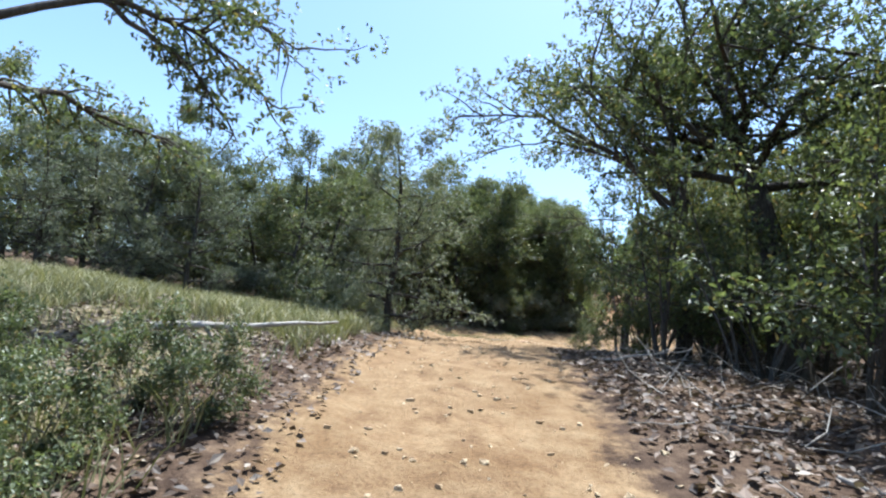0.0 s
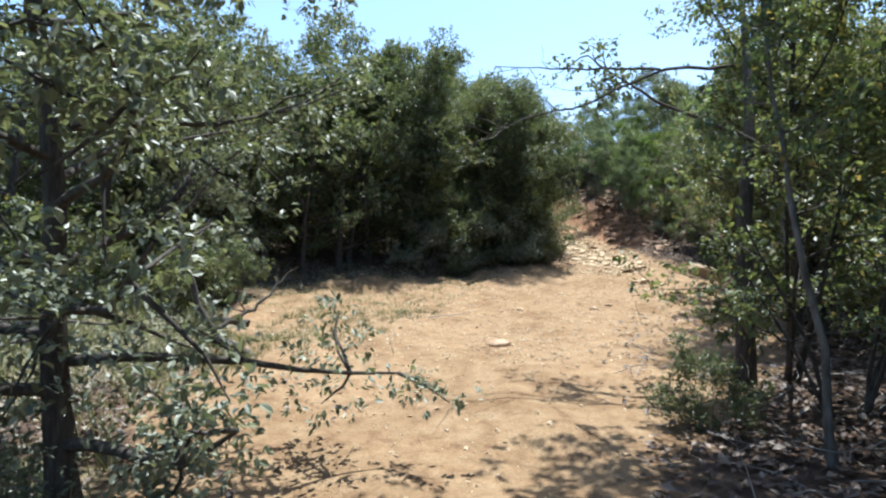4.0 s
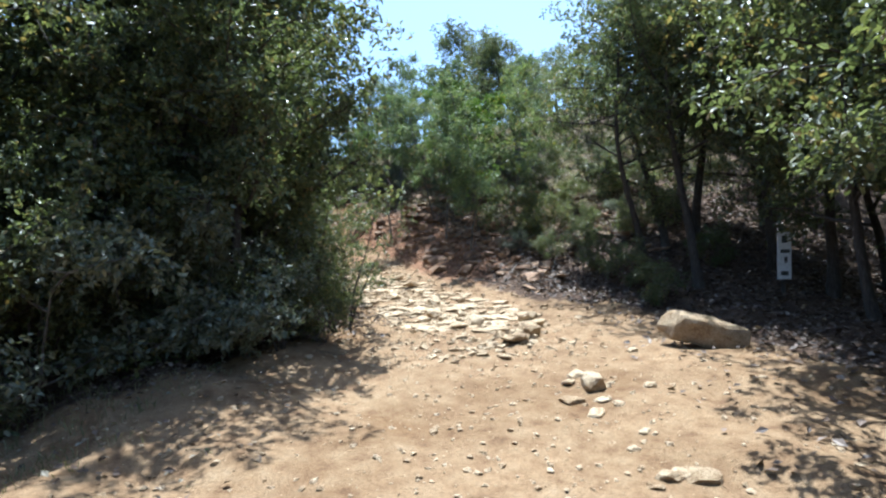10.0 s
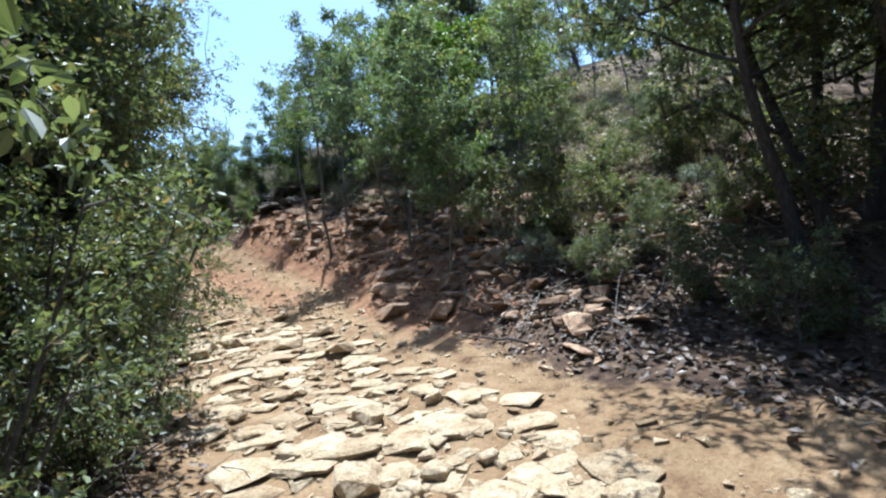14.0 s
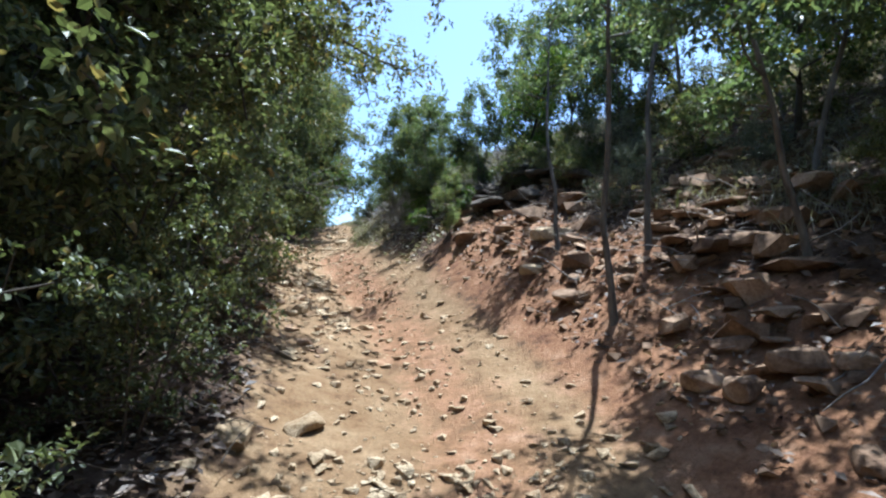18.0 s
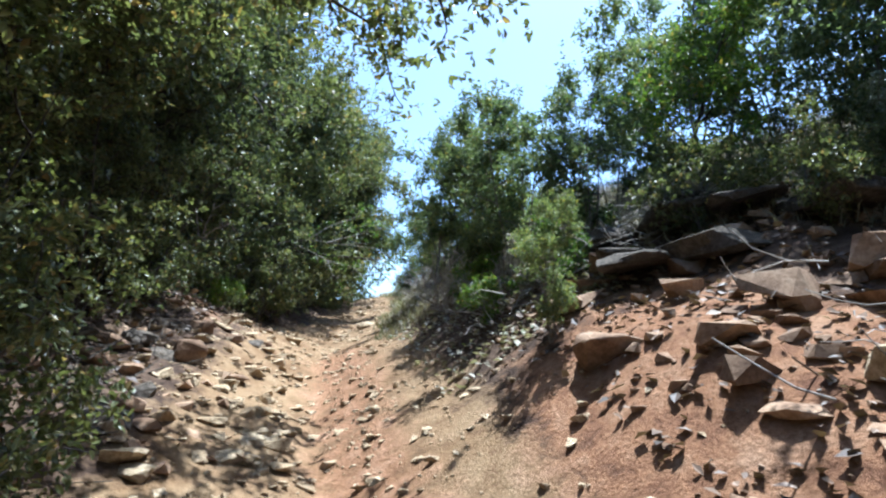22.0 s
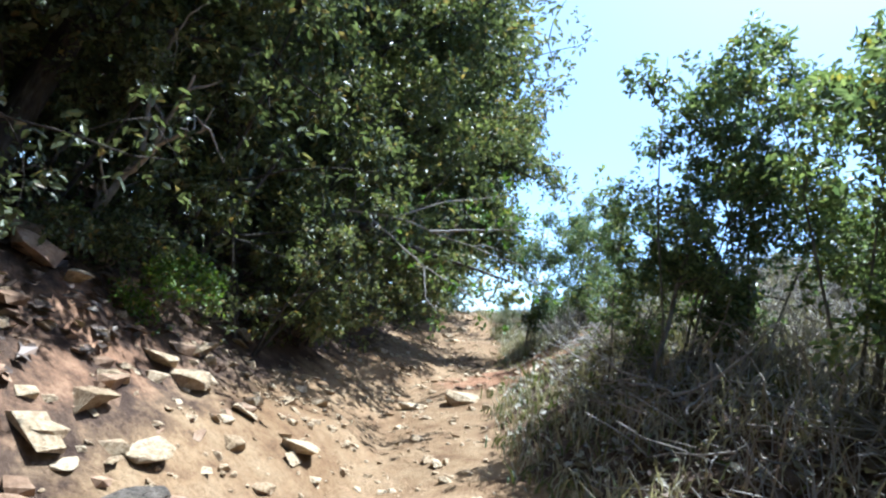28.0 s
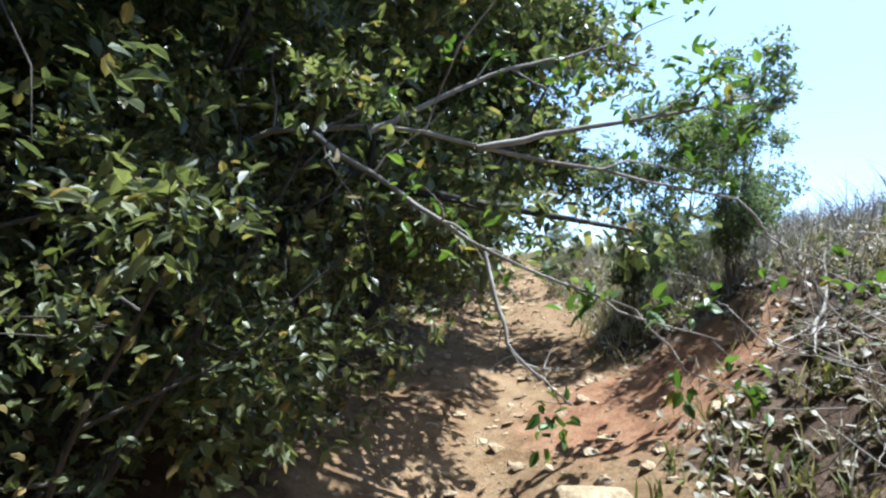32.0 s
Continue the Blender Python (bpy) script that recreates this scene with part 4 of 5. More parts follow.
# the stacked rocks on the right bank
for x, y, z, s, turn, pick, label, kind in (
    (7.95, 27.95, 3.3, 0.66, 20, 0, "orange-brown slab resting on the bank", PALE),
    (7.75, 28.1, 3.02, 0.72, 60, 4, "pale flat slab sticking out of the bank", PALE),
    (7.65, 28.0, 2.8, 0.45, 0, 1, "broken brown rock under a slab", DARK),
    (8.4, 30.3, 4.1, 0.95, 75, 6, "long dark mossy ledge slab", LEDGE),
    (7.9, 29.9, 3.9, 0.8, 110, 2, "dark layered ledge slab", LEDGE),
    (7.6, 31.3, 4.1, 0.8, 50, 1, "dark layered ledge slab", LEDGE),
    (8.7, 29.6, 4.1, 0.85, 95, 3, "dark layered ledge slab", LEDGE),
    (7.95, 30.75, 3.95, 0.9, 95, 4, "dark layered ledge slab", LEDGE),
    (7.45, 30.5, 3.9, 0.8, 80, 6, "dark layered ledge slab", LEDGE),
    (7.5, 30.2, 4.1, 0.9, 60, 4, "dark layered ledge slab", LEDGE),
    (8.2, 31.3, 4.5, 0.8, 100, 4, "dark layered ledge slab", LEDGE),
    (7.75, 26.4, 2.6, 0.42, 40, 0, "grey-brown rock sunk in the bank", DARK),
    (7.5, 27.6, 2.85, 0.28, 70, 4, "tan rock sunk in the bank", DARK),
    (7.05, 29.25, 3.35, 0.8, 35, 7, "large tan boulder in the sunlit bank", DARK),
    (7.5, 27.2, 2.9, 0.34, 15, 1, "pale tan block in the bank", PALE),
    (8.0, 20.4, 1.05, 0.62, 70, 2, "pale boulder at the foot of the bank", PALE),
    (7.75, 21.3, 1.35, 0.6, 15, 3, "grey boulder at the foot of the bank", DARK),
    (8.1, 22.2, 1.5, 0.7, 120, 2, "grey boulder at the foot of the bank", DARK),
    (8.25, 22.9, 1.75, 0.7, 40, 5, "rust-brown boulder in the bank", DARK),
):
    rock(kind, x, y, s, label, "", 0.2, turn, 6, (1.25, 0.9, 0.5) if "ledge" in label else (1, 0.9, 1), ground_z(x, y) + 0.04 if "ledge" in label else z - 0.1 if "slab" in label else min(z - 0.1, ground_z(x, y) + 0.2), pick)


def gravel(name, label, n, y0, y1, half, sizes, mat, seed, spread=None):
    """A sheet of small loose stones, too many to count."""
    r = np.random.RandomState(seed)
    shapes = [hull(300 + seed * 10 + k, 9, 0.8) for k in range(5)]
    y = r.uniform(y0, y1, n)
    d = r.normal(0, 1, n) * half * 0.6 if spread is None else r.uniform(*spread, n)
    x = eased(y, TRAIL_Y, TRAIL_X) + d
    z = height(x, y)
    s = sizes[0] + (sizes[1] - sizes[0]) * r.uniform(0, 1, n) ** 3
    vs, fs, at = [], [], 0
    for i in range(n):
        v, f = shapes[i % 5]
        a = r.uniform(0, 6.283)
        c_, s_ = math.cos(a), math.sin(a)
        w = v @ np.array([[c_, s_, 0], [-s_, c_, 0], [0, 0, 1]])
        vs.append(w * s[i] + (x[i], y[i], z[i] + 0.06 * s[i]))
        fs.append(f + at)
        at += len(v)
    return tagged(new(name, mesh_from(name, np.concatenate(vs), np.concatenate(fs), mat, False)), label, "gravel", kind="stuff")


gravel("gravel", "loose pale gravel scattered over the dirt clearing", 4600, 4, 16, 4.2, (0.02, 0.1), M_ROCK, 1)
gravel("gravel", "loose pale gravel and stones on the rocky trail", 3200, 14.5, 24.5, 1.2, (0.03, 0.2), M_ROCK, 2)
gravel("gravel", "sparse gravel on the steep dirt trail", 900, 24, 31, 1.3, (0.03, 0.16), M_ROCK, 9)
gravel("gravel", "loose gravel on the upper trail", 2200, 29, 47, 1.3, (0.03, 0.15), M_ROCK, 3)
gravel("rubble", "brown rubble strewn over the cut bank", 2300, 18, 31, 1, (0.04, 0.18), M_BANKROCK, 4, (1.5, 6.0))
gravel("rubble", "weathered brown rocks bedded in the cut bank", 420, 18.5, 31, 1, (0.18, 0.62), M_BANKROCK, 7, (2.0, 6.2))
gravel("rubble", "brown rubble on the eroded bank", 480, 26, 34, 1, (0.03, 0.26), M_BANKROCK, 5, (-3.4, -0.6))
gravel("gravel", "pale broken stones on the eroded bank", 280, 26, 35, 1, (0.06, 0.3), M_ROCK, 8, (-1.8, -0.2))
gravel("gravel", "small stones on the first stretch of trail", 900, -10, 5, 1.4, (0.02, 0.09), M_ROCK, 6)


# ---- ground cover ----
def litter(name, label, n, y0, y1, d0, d1, size, mat, seed, lift=0.015):
    r = np.random.RandomState(seed)
    y, d = r.uniform(y0, y1, n), r.uniform(d0, d1, n)
    x = eased(y, TRAIL_Y, TRAIL_X) + d
    keep = (r.uniform(0, 1, n) > bare_share(x, y) * 0.93)
    x, y = x[keep], y[keep]
    n = len(x)
    c = np.stack([x, y, height(x, y) + lift + r.uniform(0, 0.03, n)], 1)
    a = r.uniform(0, 6.283, n)
    way = np.stack([np.cos(a), np.sin(a), r.normal(0, 0.35, n)], 1)
    way /= np.linalg.norm(way, axis=1)[:, None]
    side = np.cross(way, np.stack([r.normal(0, 0.4, n), r.normal(0, 0.4, n), np.ones(n)], 1))
    side /= np.linalg.norm(side, axis=1)[:, None]
    up = np.cross(side, way)
    s = (size * r.uniform(0.6, 1.4, n))[:, None]
    v = np.stack([c - way * s * 0.5, c + side * s * 0.3 + up * s * 0.1, c + way * s * 0.5, c - side * s * 0.3 + up * s * 0.1], 1).reshape(-1, 3)
    return tagged(new(name, mesh_from(name, v, np.arange(4 * n).reshape(-1, 4), mat, False)), label, "fallen leaves", kind="stuff")


litter("fallen_leaves", "dry brown leaves covering the wood floor", 26000, -11, 9, 1.2, 8, 0.085, M_LITTER, 11)
litter("fallen_leaves", "dry leaves and debris along the grassy edge", 12000, -11, 3, -5, -1.0, 0.07, M_LITTER, 12)
litter("fallen_leaves", "pale dry leaves and straw along the clearing", 16000, 1, 14.5, -10, -2.2, 0.06, M_STRAW, 21)
litter("fallen_leaves", "dry brown leaves under the oak bushes", 12000, 12.5, 18, -8, -1.8, 0.065, M_LITTER, 13)
litter("fallen_leaves", "dry brown leaves under the trees by the sign", 20000, 8, 20, 2.0, 10, 0.085, M_LITTER, 14)
litter("fallen_leaves", "dry leaves and debris beside the rocky climb", 20000, 16, 28, -5, -1.3, 0.08, M_LITTER, 15)
litter("fallen_leaves", "dry leaves caught on the stony bank", 6000, 18, 34, 1.5, 4.5, 0.07, M_LITTER, 16)
litter("fallen_leaves", "pale dry debris on the hillside", 18000, 19, 33, 3.6, 11, 0.08, M_STRAW, 19)
litter("fallen_leaves", "dry leaves on the upper slope", 14000, 29, 46, -6, -1.4, 0.08, M_LITTER, 17)
litter("fallen_leaves", "pale dry leaves and debris under the brush", 20000, 30, 44, 1.0, 6, 0.07, M_STRAW, 18)


def grass(name, label, n, y0, y1, d0, d1, tall, mat, seed, tuft=9, thin=0.006, most_bare=0.5):
    """Tufts of bent blades."""
    r = np.random.RandomState(seed)
    y, d = r.uniform(y0, y1, n), r.uniform(d0, d1, n)
    x = eased(y, TRAIL_Y, TRAIL_X) + d
    keep = bare_share(x, y) * r.uniform(0.6, 1.4, n) < most_bare
    keep &= wave(x, y, 1.1, seed) + r.normal(0, 0.4, n) > -0.35
    x, y = np.repeat(x[keep], tuft), np.repeat(y[keep], tuft)
    n = len(x)
    x, y = x + r.normal(0, 0.06, n), y + r.normal(0, 0.06, n)
    foot = np.stack([x, y, height(x, y) - 0.02], 1)
    a, lean = r.uniform(0, 6.283, n), r.uniform(0.1, 0.7, n)
    out = np.stack([np.cos(a) * lean, np.sin(a) * lean, np.ones(n)], 1)
    t_ = (tall * r.uniform(0.45, 1.25, n))[:, None]
    b = r.uniform(0, 6.283, n)
    side = np.stack([np.cos(b), np.sin(b), np.zeros(n)], 1) * thin
    mid = foot + out * t_ * 0.55
    tip = foot + out * t_ * (1, 1, 0.85) + np.stack([np.cos(a), np.sin(a), np.zeros(n)], 1) * t_ * 0.18
    v = np.stack([foot - side, foot + side, mid + side * 0.8, mid - side * 0.8, tip], 1).reshape(-1, 3)
    k = np.arange(n)[:, None] * 5
    f = np.concatenate([k + [0, 1, 2, 3], k + [3, 2, 4, 4]], 0)
    tri = np.concatenate([f[:n, [0, 1, 2]], f[:n, [0, 2, 3]], k + [3, 2, 4]], 0)
    return tagged(new(name, mesh_from(name, v, tri, mat, False)), label, "grass", kind="stuff")


grass("grass", "tall dry yellow-green meadow grass", 7500, -11.5, 2.5, -13, -1.7, 0.36, M_GRASS, 21)
grass("grass", "tall dry meadow grass before the trees", 2400, 2.5, 8, -14, -5.5, 0.26, M_GRASS, 28)
grass("weeds", "green weeds at the edge of the clearing", 420, 2.5, 9, -5.5, -2.4, 0.17, M_WEED, 29, 22, 0.0035, 0.95)
grass("grass", "patchy dry grass at the edge of the clearing", 4200, 1.5, 15, -10, -3.0, 0.12, M_GRASS, 22, 9, 0.004, 1.08)
grass("grass", "sparse grey dry grass on the hillside", 3600, 20, 36, 3.2, 11, 0.24, M_STRAW, 24, 9, 0.005)
grass("grass", "dry pale grass on the upper slope", 7000, 33, 50, 1.0, 9, 0.22, M_STRAW, 25, 8, 0.005, 0.8)
grass("weeds", "low green weeds on the upper slope", 500, 33, 46, 0.9, 3, 0.14, M_WEED, 26, 9, 0.009, 0.9)
grass("dry_stalks", "grey dry weed stalks on the upper slope", 3800, 32, 46, 1.6, 8, 0.5, M_DEAD, 27, 4, 0.004)


# ---- dead wood ----
def branch_mesh(seed, length, thick, forks=4, bend=0.16, mat=None):
    r = np.random.RandomState(seed)
    w = Wood()
    line = wander(r, (0, 0, 0), (1, 0, 0.05), length, 8, bend)
    w.add(line, thick * np.linspace(1, 0.3, 9), 6)
    for _ in range(forks):
        q = r.randint(2, 8)
        side = wander(r, line[q], line[q] - line[q - 1] + r.normal(0, 0.12, 3), length * r.uniform(0.2, 0.5), 5, 0.2)
        w.add(side, thick * 0.5 * np.linspace(1, 0.25, 6), 5)
    return w.mesh("branch", mat or M_DEAD)


STICKS = [branch_mesh(400 + k, ln, th, 0) for k, (ln, th) in enumerate(((1.2, 0.016), (1.6, 0.022), (0.8, 0.012), (2.0, 0.028), (1.4, 0.02), (1.0, 0.014)))]

DULL = [branch_mesh(430 + k, ln, th, 2, 0.2, M_BARK) for k, (ln, th) in enumerate(((1.2, 0.022), (1.5, 0.03), (0.9, 0.016)))]


def stick(x, y, label, group="", lift=0.05, tilt=15, turn=None, size=1.0, me=None):
    ob = new("branch", me or random.choice(STICKS))
    ob.matrix_world = pose(x, y, ground_z(x, y) + lift, random.uniform(0, 360), random.uniform(-tilt, tilt * 0.4), random.uniform(0, 360) if turn is None else turn) @ Matrix.Scale(size, 4)
    return tagged(ob, label, "branch", group)


random.seed(48)
for k in range(60):
    y = random.uniform(31, 37.5)
    stick(trail_x(y) + 1.7 + 2.6 * random.random() ** 1.3, y, "grey dead branch in a tangled brush pile", "brush pile branches", random.uniform(0.02, 0.25), 16, None, random.uniform(0.3, 0.55))
for k in range(40):
    y = random.uniform(16, 27)
    stick(trail_x(y) - random.uniform(1.5, 3.2), y, "dead grey branch among leaf litter", "dead branches by the climb", 0.05, 16, None, random.uniform(0.3, 0.75), random.choice(DULL))
for k in range(24):
    y = random.uniform(18, 27)
    stick(trail_x(y) + random.uniform(1.8, 4.5), y, "dead branch lying on the bank", "dead branches on the bank", 0.06, 14, None, random.uniform(0.4, 0.8), random.choice(DULL + STICKS))
for k in range(16):
    y = random.uniform(-10, 8)
    stick(trail_x(y) + random.choice((-1, 1)) * random.uniform(1.6, 4), y, "fallen branch beside the trail", "fallen branches", 0.04, 8, None, random.uniform(0.5, 1))


def brush(label, n, y0, y1, d0, d1, lengths, seed, high=0.35, mat=M_DEAD):
    """A tangle of thin dry twigs, too many to count."""
    r = np.random.RandomState(seed)
    w = Wood()
    for _ in range(n):
        y = r.uniform(y0, y1)
        x = trail_x(y) + r.uniform(d0, d1)
        a = r.uniform(0, 6.283)
        way = (math.cos(a), math.sin(a), r.normal(0.12, 0.3))
        ln = r.uniform(*lengths)
        line = wander(r, (x, y, ground_z(x, y) + high * r.uniform(0, 1) ** 2), way, ln, 3, 0.22)
        w.add(line, ln * 0.009 * np.array([1, 0.8, 0.6, 0.3]) + 0.0015, 3)
    return tagged(new("brush", w.mesh("brush", mat)), label, "brush", kind="stuff")


brush("tangle of pale dry twigs and cut brush", 1900, 30.5, 37, 1.5, 4.8, (0.12, 0.55), 51)
brush("pale dry brush on the sunny upper slope", 1600, 34, 44, 1.5, 6.5, (0.1, 0.45), 52)
brush("dry twigs under the bushes", 900, 15.5, 31, -3.4, -1.2, (0.12, 0.5), 53, 0.3, M_BARK)
brush("dry twigs on the stony bank", 700, 18, 29, 2.0, 6, (0.15, 0.6), 54, 0.2)
brush("dry twigs in the leaf litter", 500, -10, 6, 1.6, 6, (0.2, 0.8), 55, 0.2)
stick(-3.4, -6.6, "pale fallen branch lying in the grass", "", 0.12, 4, 20, 1.0, branch_mesh(420, 1.9, 0.045, 2, 0.06))
stick(3.45, 16.3, "weathered stump of a broken branch", "", 0.12, 12, 60, 0.6, branch_mesh(421, 1.2, 0.1, 2, 0.1))
stick(-3.6, 6.9, "curved dark fallen limb at the edge of the grass", "", 0.1, 6, 160, 1.0, branch_mesh(422, 2.6, 0.07, 4, 0.22, M_BARK))


# ---- trees with limbs of a known run ----
def limb_tree(foot, limbs, trunk_r, tall, wood_mat, leaf_mat, label, clumps=26, spread=0.28, leaf=0.06, seed=1, bare=0.0, twigs=6):
    """A tree whose limbs follow given ways; each limb is (points, radius, share of it that bears leaves)."""
    r = np.random.RandomState(seed)
    x, y = foot
    z = ground_z(x, y)
    base = new("tree")
    base.matrix_world = pose(x, y, z)
    w, centres = Wood(), []
    if tall:
        line = wander(r, (0, 0, -0.25), (0.05, 0.05, 1), tall + 0.25, 10, 0.06, 0.02)
        w.add(line, trunk_r * np.linspace(1.3, 0.3, 11), 8)
    for points, radius, leafy in limbs:
        p = np.array(points, float) - (x, y, z)
        k = np.linspace(0, 1, len(p))
        fine = np.linspace(0, 1, 14)
        line = np.stack([np.interp(fine, k, p[:, q]) for q in range(3)], 1) + r.normal(0, radius * 0.35, (14, 3))
        w.add(line, radius * np.linspace(1, 0.25, 14), 6)
        for _ in range(twigs):
            q = r.randint(4, 14)
            d = line[q] - line[q - 1] + r.normal(0, 0.12, 3)
            tw = wander(r, line[q], d, np.linalg.norm(p[-1] - p[0]) * r.uniform(0.12, 0.3), 5, 0.22)
            w.add(tw, radius * 0.35 * np.linspace(1, 0.3, 6), 5)
            if r.uniform() < leafy:
                centres += [tw[-1], tw[3]]
    new("trunk", w.mesh("trunk", wood_mat)).parent = base
    if centres:
        v, f = leaves(r, centres, spread, clumps, leaf)
        new("crown", mesh_from("crown", v, f, leaf_mat, False)).parent = base
    return tagged(base, label, "tree")


# the tree that hangs over the start of the trail
limb_tree((-5.6, -7.6), [([(-5.5, -7.6, 3.0), (-4.4, -6.8, 3.9), (-3.7, -6.2, 3.9), (-3.0, -5.7, 3.3)], 0.05, 1.0), ([(-5.5, -7.6, 3.3), (-4.6, -6.4, 4.3), (-3.6, -5.6, 4.5), (-2.9, -5.2, 4.2)], 0.045, 0.7),
    ([(-4.4, -6.8, 3.9), (-3.6, -6.1, 3.4), (-3.2, -5.8, 2.7)], 0.035, 0.4), ([(-5.5, -7.6, 2.6), (-5.6, -6.0, 3.2), (-4.8, -4.6, 3.0)], 0.06, 1.0)], 0.14, 5.5, M_BARK, M_OAK,
    "oak with dark drooping limbs hanging over the trail", 36, 0.30, 0.07, 31, 0, 20)
# the oak whose crown roofs the first stretch
limb_tree((3.5, -0.4), [([(3.5, -0.4, 3.0), (2.2, -0.7, 4.3), (0.6, -1.0, 5.0), (-1.0, -1.3, 4.9)], 0.06, 1.0), ([(3.5, -0.4, 3.2), (2.4, 0.4, 4.6), (0.9, 0.9, 5.2), (-0.4, 1.2, 5.0)], 0.05, 1.0),
    ([(3.5, -0.4, 2.8), (2.6, -1.8, 4.0), (1.2, -2.8, 4.7)], 0.05, 1.0), ([(2.2, -0.7, 4.3), (1.2, -0.6, 5.6), (0.2, -0.6, 6.2)], 0.04, 1.0), ([(3.5, -0.4, 3.6), (3.0, 1.2, 5.2), (2.0, 2.4, 5.6)], 0.05, 1.0), ([(3.5, -0.4, 3.4), (2.6, -1.4, 5.6), (1.6, -2.0, 6.4)], 0.05, 1.0)],
    0.13, 6.5, M_BARK, M_OAK, "oak whose leafy limbs roof the trail", 44, 0.36, 0.08, 37, 0, 18)
# bare limb across the view of the clearing
limb_tree((3.1, 3.0), [([(3.1, 3.4, 3.9), (2.2, 3.3, 3.85), (1.3, 3.2, 3.4), (0.7, 3.2, 3.3), (0.1, 3.2, 3.0)], 0.022, 0.0), ([(2.2, 3.3, 3.85), (1.2, 3.5, 3.9), (0.4, 3.6, 3.95)], 0.016, 0.1),
    ([(3.1, 3.0, 3.0), (2.2, 3.6, 3.6), (1.6, 4.0, 4.2)], 0.03, 0.9)], 0.09, 5.0, M_BARK, M_OAK, "oak with a long bare limb over the clearing", 30, 0.3, 0.065, 32, 0, 9)
# crooked dead-looking sapling at the edge of the grass
limb_tree((-2.55, 4.1), [([(-2.55, 4.1, 0.4), (-3.1, 4.05, 0.72), (-3.35, 4.05, 1.4), (-3.6, 4.1, 2.3), (-3.3, 4.1, 3.3)], 0.055, 0.3), ([(-3.1, 4.05, 0.8), (-2.7, 4.5, 1.0), (-2.4, 4.9, 1.4)], 0.035, 0.0),
    ([(-3.5, 4.1, 2.2), (-3.0, 4.2, 2.9), (-2.3, 4.3, 3.4)], 0.03, 0.4)], 0.05, 0, M_BARK, M_OAK, "crooked leaning sapling with a bent dark trunk", 20, 0.25, 0.06, 33, 0, 8)
# white dead tree on the eroded bank
limb_tree((1.7, 33.4), [([(1.7, 33.4, 4.3), (1.9, 33.3, 4.7), (2.2, 33.2, 5.15), (2.4, 33.1, 5.6)], 0.035, 0.0), ([(2.05, 33.25, 4.95), (2.4, 33.1, 5.2), (2.7, 33.0, 5.25)], 0.02, 0.0), ([(2.15, 33.2, 5.1), (2.1, 33.1, 5.6), (2.3, 33.0, 5.9)], 0.018, 0.0)],
    0.04, 0, M_DEAD, M_GREY, "pale dead sapling with bare forked branches", 10, 0.2, 0.05, 34, 0, 7)
# pale limb and its fresh leaves over the last stretch
limb_tree((1.6, 35.6), [([(1.6, 35.6, 4.6), (2.4, 35.5, 5.5), (3.1, 35.4, 5.52), (3.8, 35.5, 5.42), (4.3, 35.6, 5.36)], 0.015, 0.6), ([(2.7, 35.45, 5.52), (3.1, 35.3, 5.3), (3.5, 35.2, 5.08), (3.95, 35.2, 4.95)], 0.013, 0.5),
    ([(3.4, 35.42, 5.46), (3.9, 35.6, 5.62), (4.4, 35.8, 5.8)], 0.014, 1.0), ([(3.0, 35.4, 5.5), (3.4, 35.7, 5.85), (3.9, 36.0, 6.1)], 0.014, 1.0), ([(3.5, 35.2, 5.08), (3.62, 35.1, 4.8), (3.8, 35.1, 4.68)], 0.008, 0.3)],
    0.05, 0, M_DEAD, M_BRIGHT, "arching pale branch with fresh yellow-green leaves over the trail", 10, 0.15, 0.05, 35, 0, 7)
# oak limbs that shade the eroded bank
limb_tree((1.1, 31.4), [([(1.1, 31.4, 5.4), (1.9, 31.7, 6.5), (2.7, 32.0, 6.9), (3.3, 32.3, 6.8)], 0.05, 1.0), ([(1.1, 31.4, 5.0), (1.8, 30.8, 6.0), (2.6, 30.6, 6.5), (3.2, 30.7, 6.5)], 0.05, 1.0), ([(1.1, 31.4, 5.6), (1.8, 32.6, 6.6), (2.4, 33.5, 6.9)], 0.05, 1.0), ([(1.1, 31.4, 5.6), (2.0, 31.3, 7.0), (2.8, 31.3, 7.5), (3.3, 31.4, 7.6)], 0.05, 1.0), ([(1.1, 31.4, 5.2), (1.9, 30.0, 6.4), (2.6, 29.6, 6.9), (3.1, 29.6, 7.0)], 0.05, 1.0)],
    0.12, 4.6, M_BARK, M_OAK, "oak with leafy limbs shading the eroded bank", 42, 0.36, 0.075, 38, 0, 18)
# oak that leans over the upper trail
limb_tree((1.5, 39.6), [([(1.5, 39.6, 6.4), (2.4, 39.4, 7.4), (3.2, 39.2, 7.7), (3.9, 39.2, 7.5)], 0.06, 1.0), ([(1.5, 39.6, 6.8), (2.4, 40.2, 8.0), (3.4, 40.6, 8.5), (4.0, 40.8, 8.3)], 0.06, 1.0), ([(2.4, 39.4, 7.4), (3.0, 39.8, 6.9), (3.5, 40.0, 6.4)], 0.04, 1.0), ([(1.5, 39.6, 7.4), (2.4, 39.4, 8.9), (3.2, 39.4, 9.4)], 0.05, 1.0)],
    0.15, 5.5, M_BARK, M_OAK, "oak whose dense crown leans over the upper trail", 56, 0.4, 0.08, 39, 0, 20)
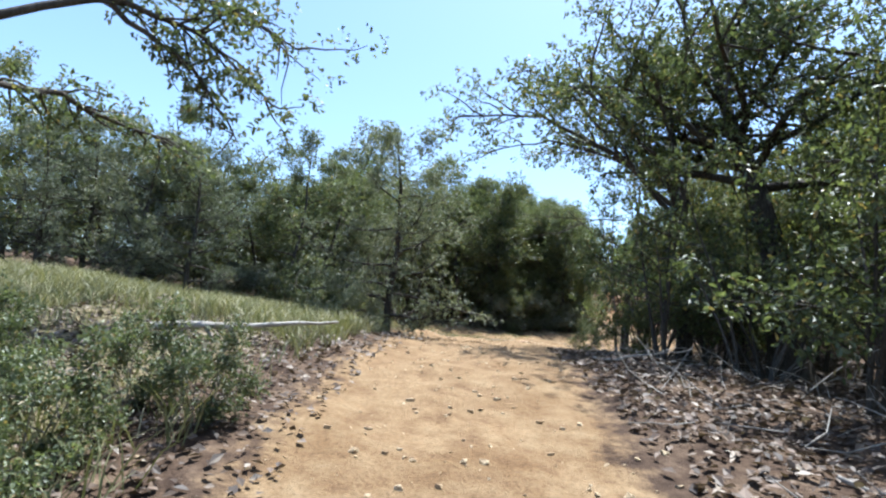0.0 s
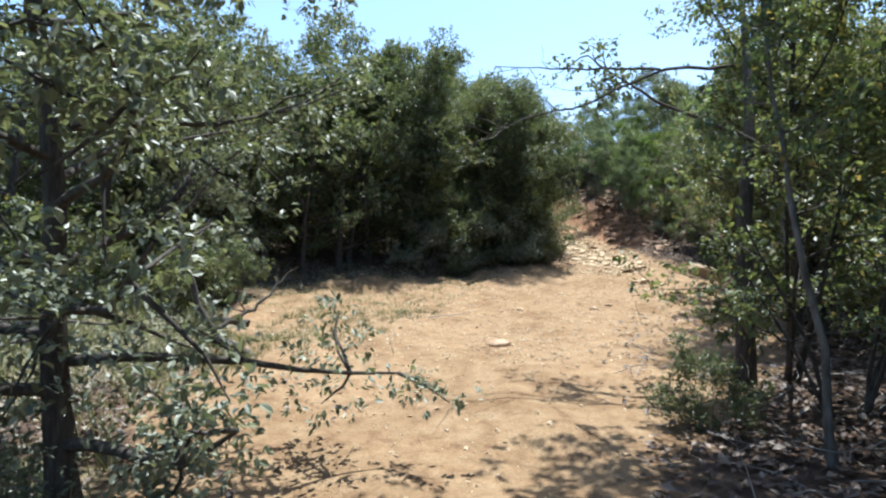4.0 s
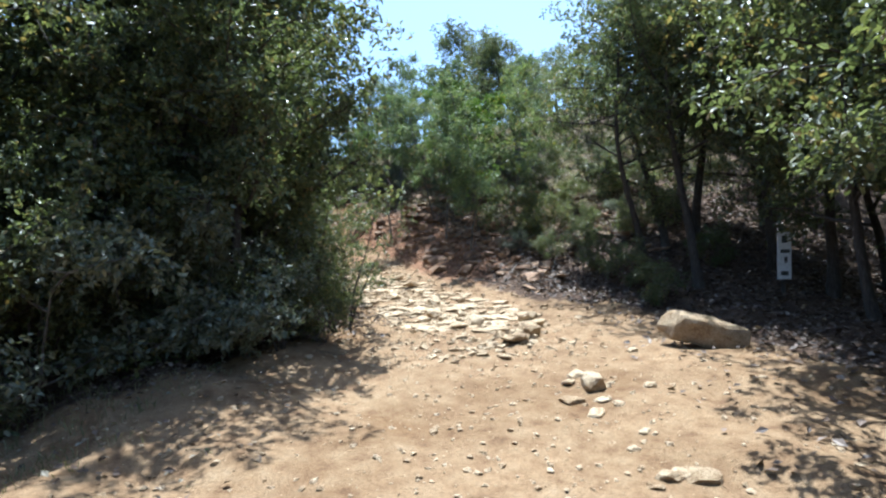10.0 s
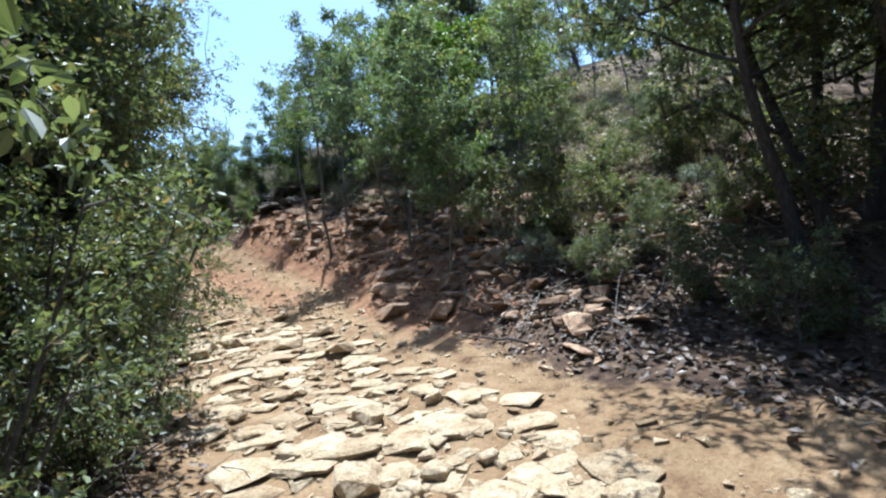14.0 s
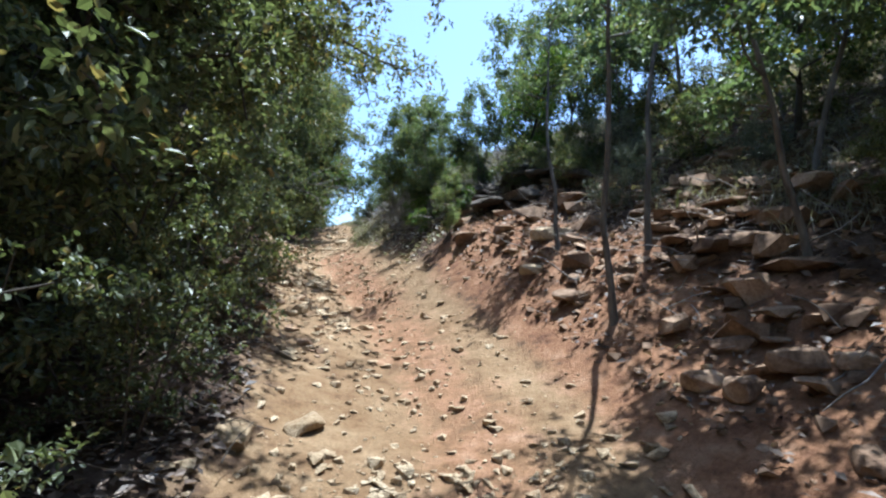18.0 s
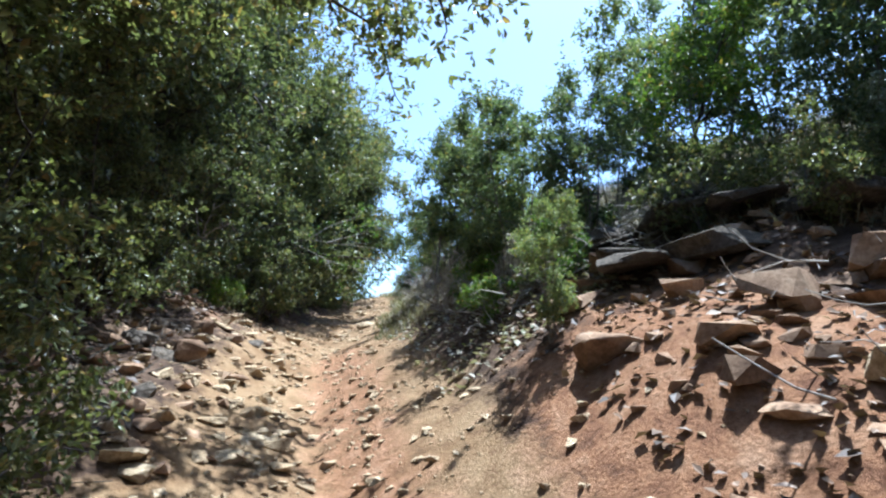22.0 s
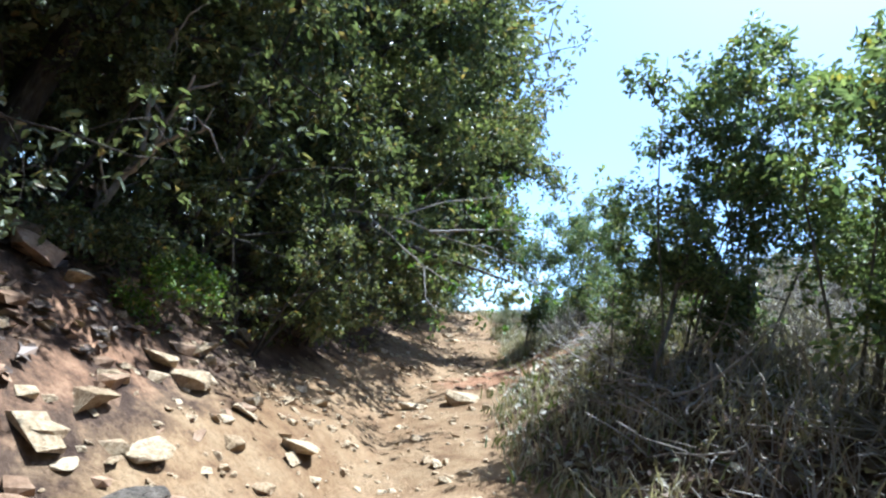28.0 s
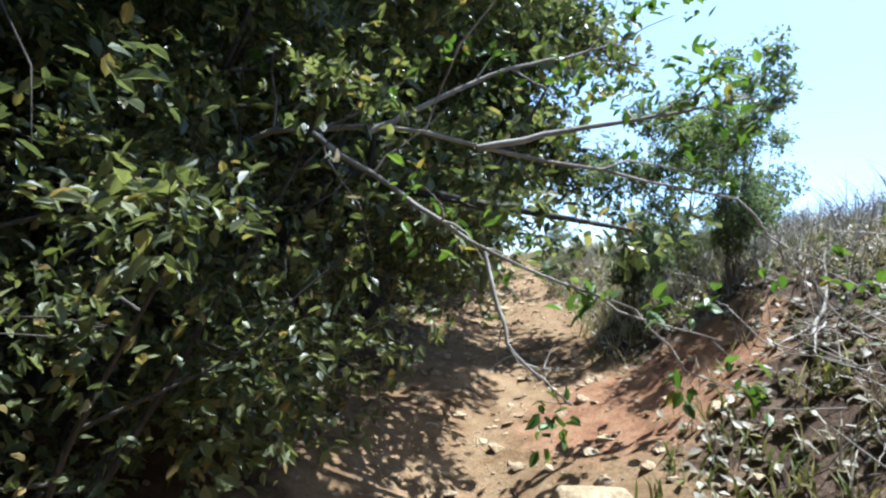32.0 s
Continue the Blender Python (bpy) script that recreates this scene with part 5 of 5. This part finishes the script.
# leaves that hang over the climb
limb_tree((3.2, 27.6), [([(3.2, 27.6, 5.2), (3.9, 28.2, 6.2), (4.9, 28.8, 6.5), (5.9, 29.5, 6.2)], 0.045, 1.0), ([(3.2, 27.6, 4.6), (3.9, 27.9, 5.6), (4.9, 28.2, 6.2)], 0.05, 1.0), ([(3.9, 28.2, 6.2), (4.6, 29.6, 6.6), (5.2, 30.8, 6.7)], 0.04, 1.0), ([(3.2, 27.6, 5.4), (4.4, 27.4, 6.4), (5.6, 27.6, 6.8)], 0.04, 1.0), ([(3.2, 27.6, 4.9), (3.2, 29.0, 6.0), (3.5, 30.2, 6.5)], 0.05, 1.0)],
    0.11, 5.0, M_BARK, M_OAK, "oak with limbs reaching over the steep trail", 64, 0.42, 0.075, 36, 0, 16)

# ---- the trail marker ----
M_SIGN, t, b = material("white_paint", 0.55, 0.4)
f = fractal(t, 14, 5)
t.links.new(ramp(t, f, [(0.3, (0.55, 0.54, 0.5)), (0.55, (0.78, 0.78, 0.75))]), b.inputs["Base Color"])
M_INK, t, b = material("dark_print", 0.7, 0.3)
t.links.new(ramp(t, fractal(t, 20, 3), [(0.3, (0.03, 0.035, 0.03)), (0.7, (0.07, 0.08, 0.07))]), b.inputs["Base Color"])


def box(name, size, place, mat, parent, bevel=0.004, label=""):
    bm = bmesh.new()
    bmesh.ops.create_cube(bm, size=1, matrix=Matrix.Translation(place) @ Matrix.Diagonal((*size, 1)))
    bmesh.ops.bevel(bm, geom=list(bm.edges), offset=bevel, segments=1, affect="EDGES")
    me = bpy.data.meshes.new(name)
    bm.to_mesh(me)
    bm.free()
    me.materials.append(mat)
    ob = new(name, me)
    ob.parent = parent
    return tagged(ob, label)


sign = tagged(new("trail_marker"), "narrow white trail marker post with faded dark symbols", "sign")
sign.matrix_world = pose(11.2, 14.7, ground_z(11.2, 14.7), 0, 3, -28)
box("stake", (0.05, 0.04, 1.25), (0, 0.03, 0.45), M_BARK, sign)
panel = box("panel", (0.22, 0.02, 0.78), (0, 0, 0.68), M_SIGN, sign)
box("symbol", (0.09, 0.006, 0.12), (0, -0.012, 0.96), M_INK, panel, 0.002, "dark faded symbol")
box("symbol", (0.15, 0.006, 0.06), (0.01, -0.012, 0.76), M_INK, panel, 0.002, "dark faded symbol")
box("symbol", (0.05, 0.006, 0.10), (0.02, -0.012, 0.62), M_INK, panel, 0.002, "dark faded symbol")
box("symbol", (0.12, 0.006, 0.07), (0, -0.012, 0.39), M_INK, panel, 0.002, "dark faded symbol")
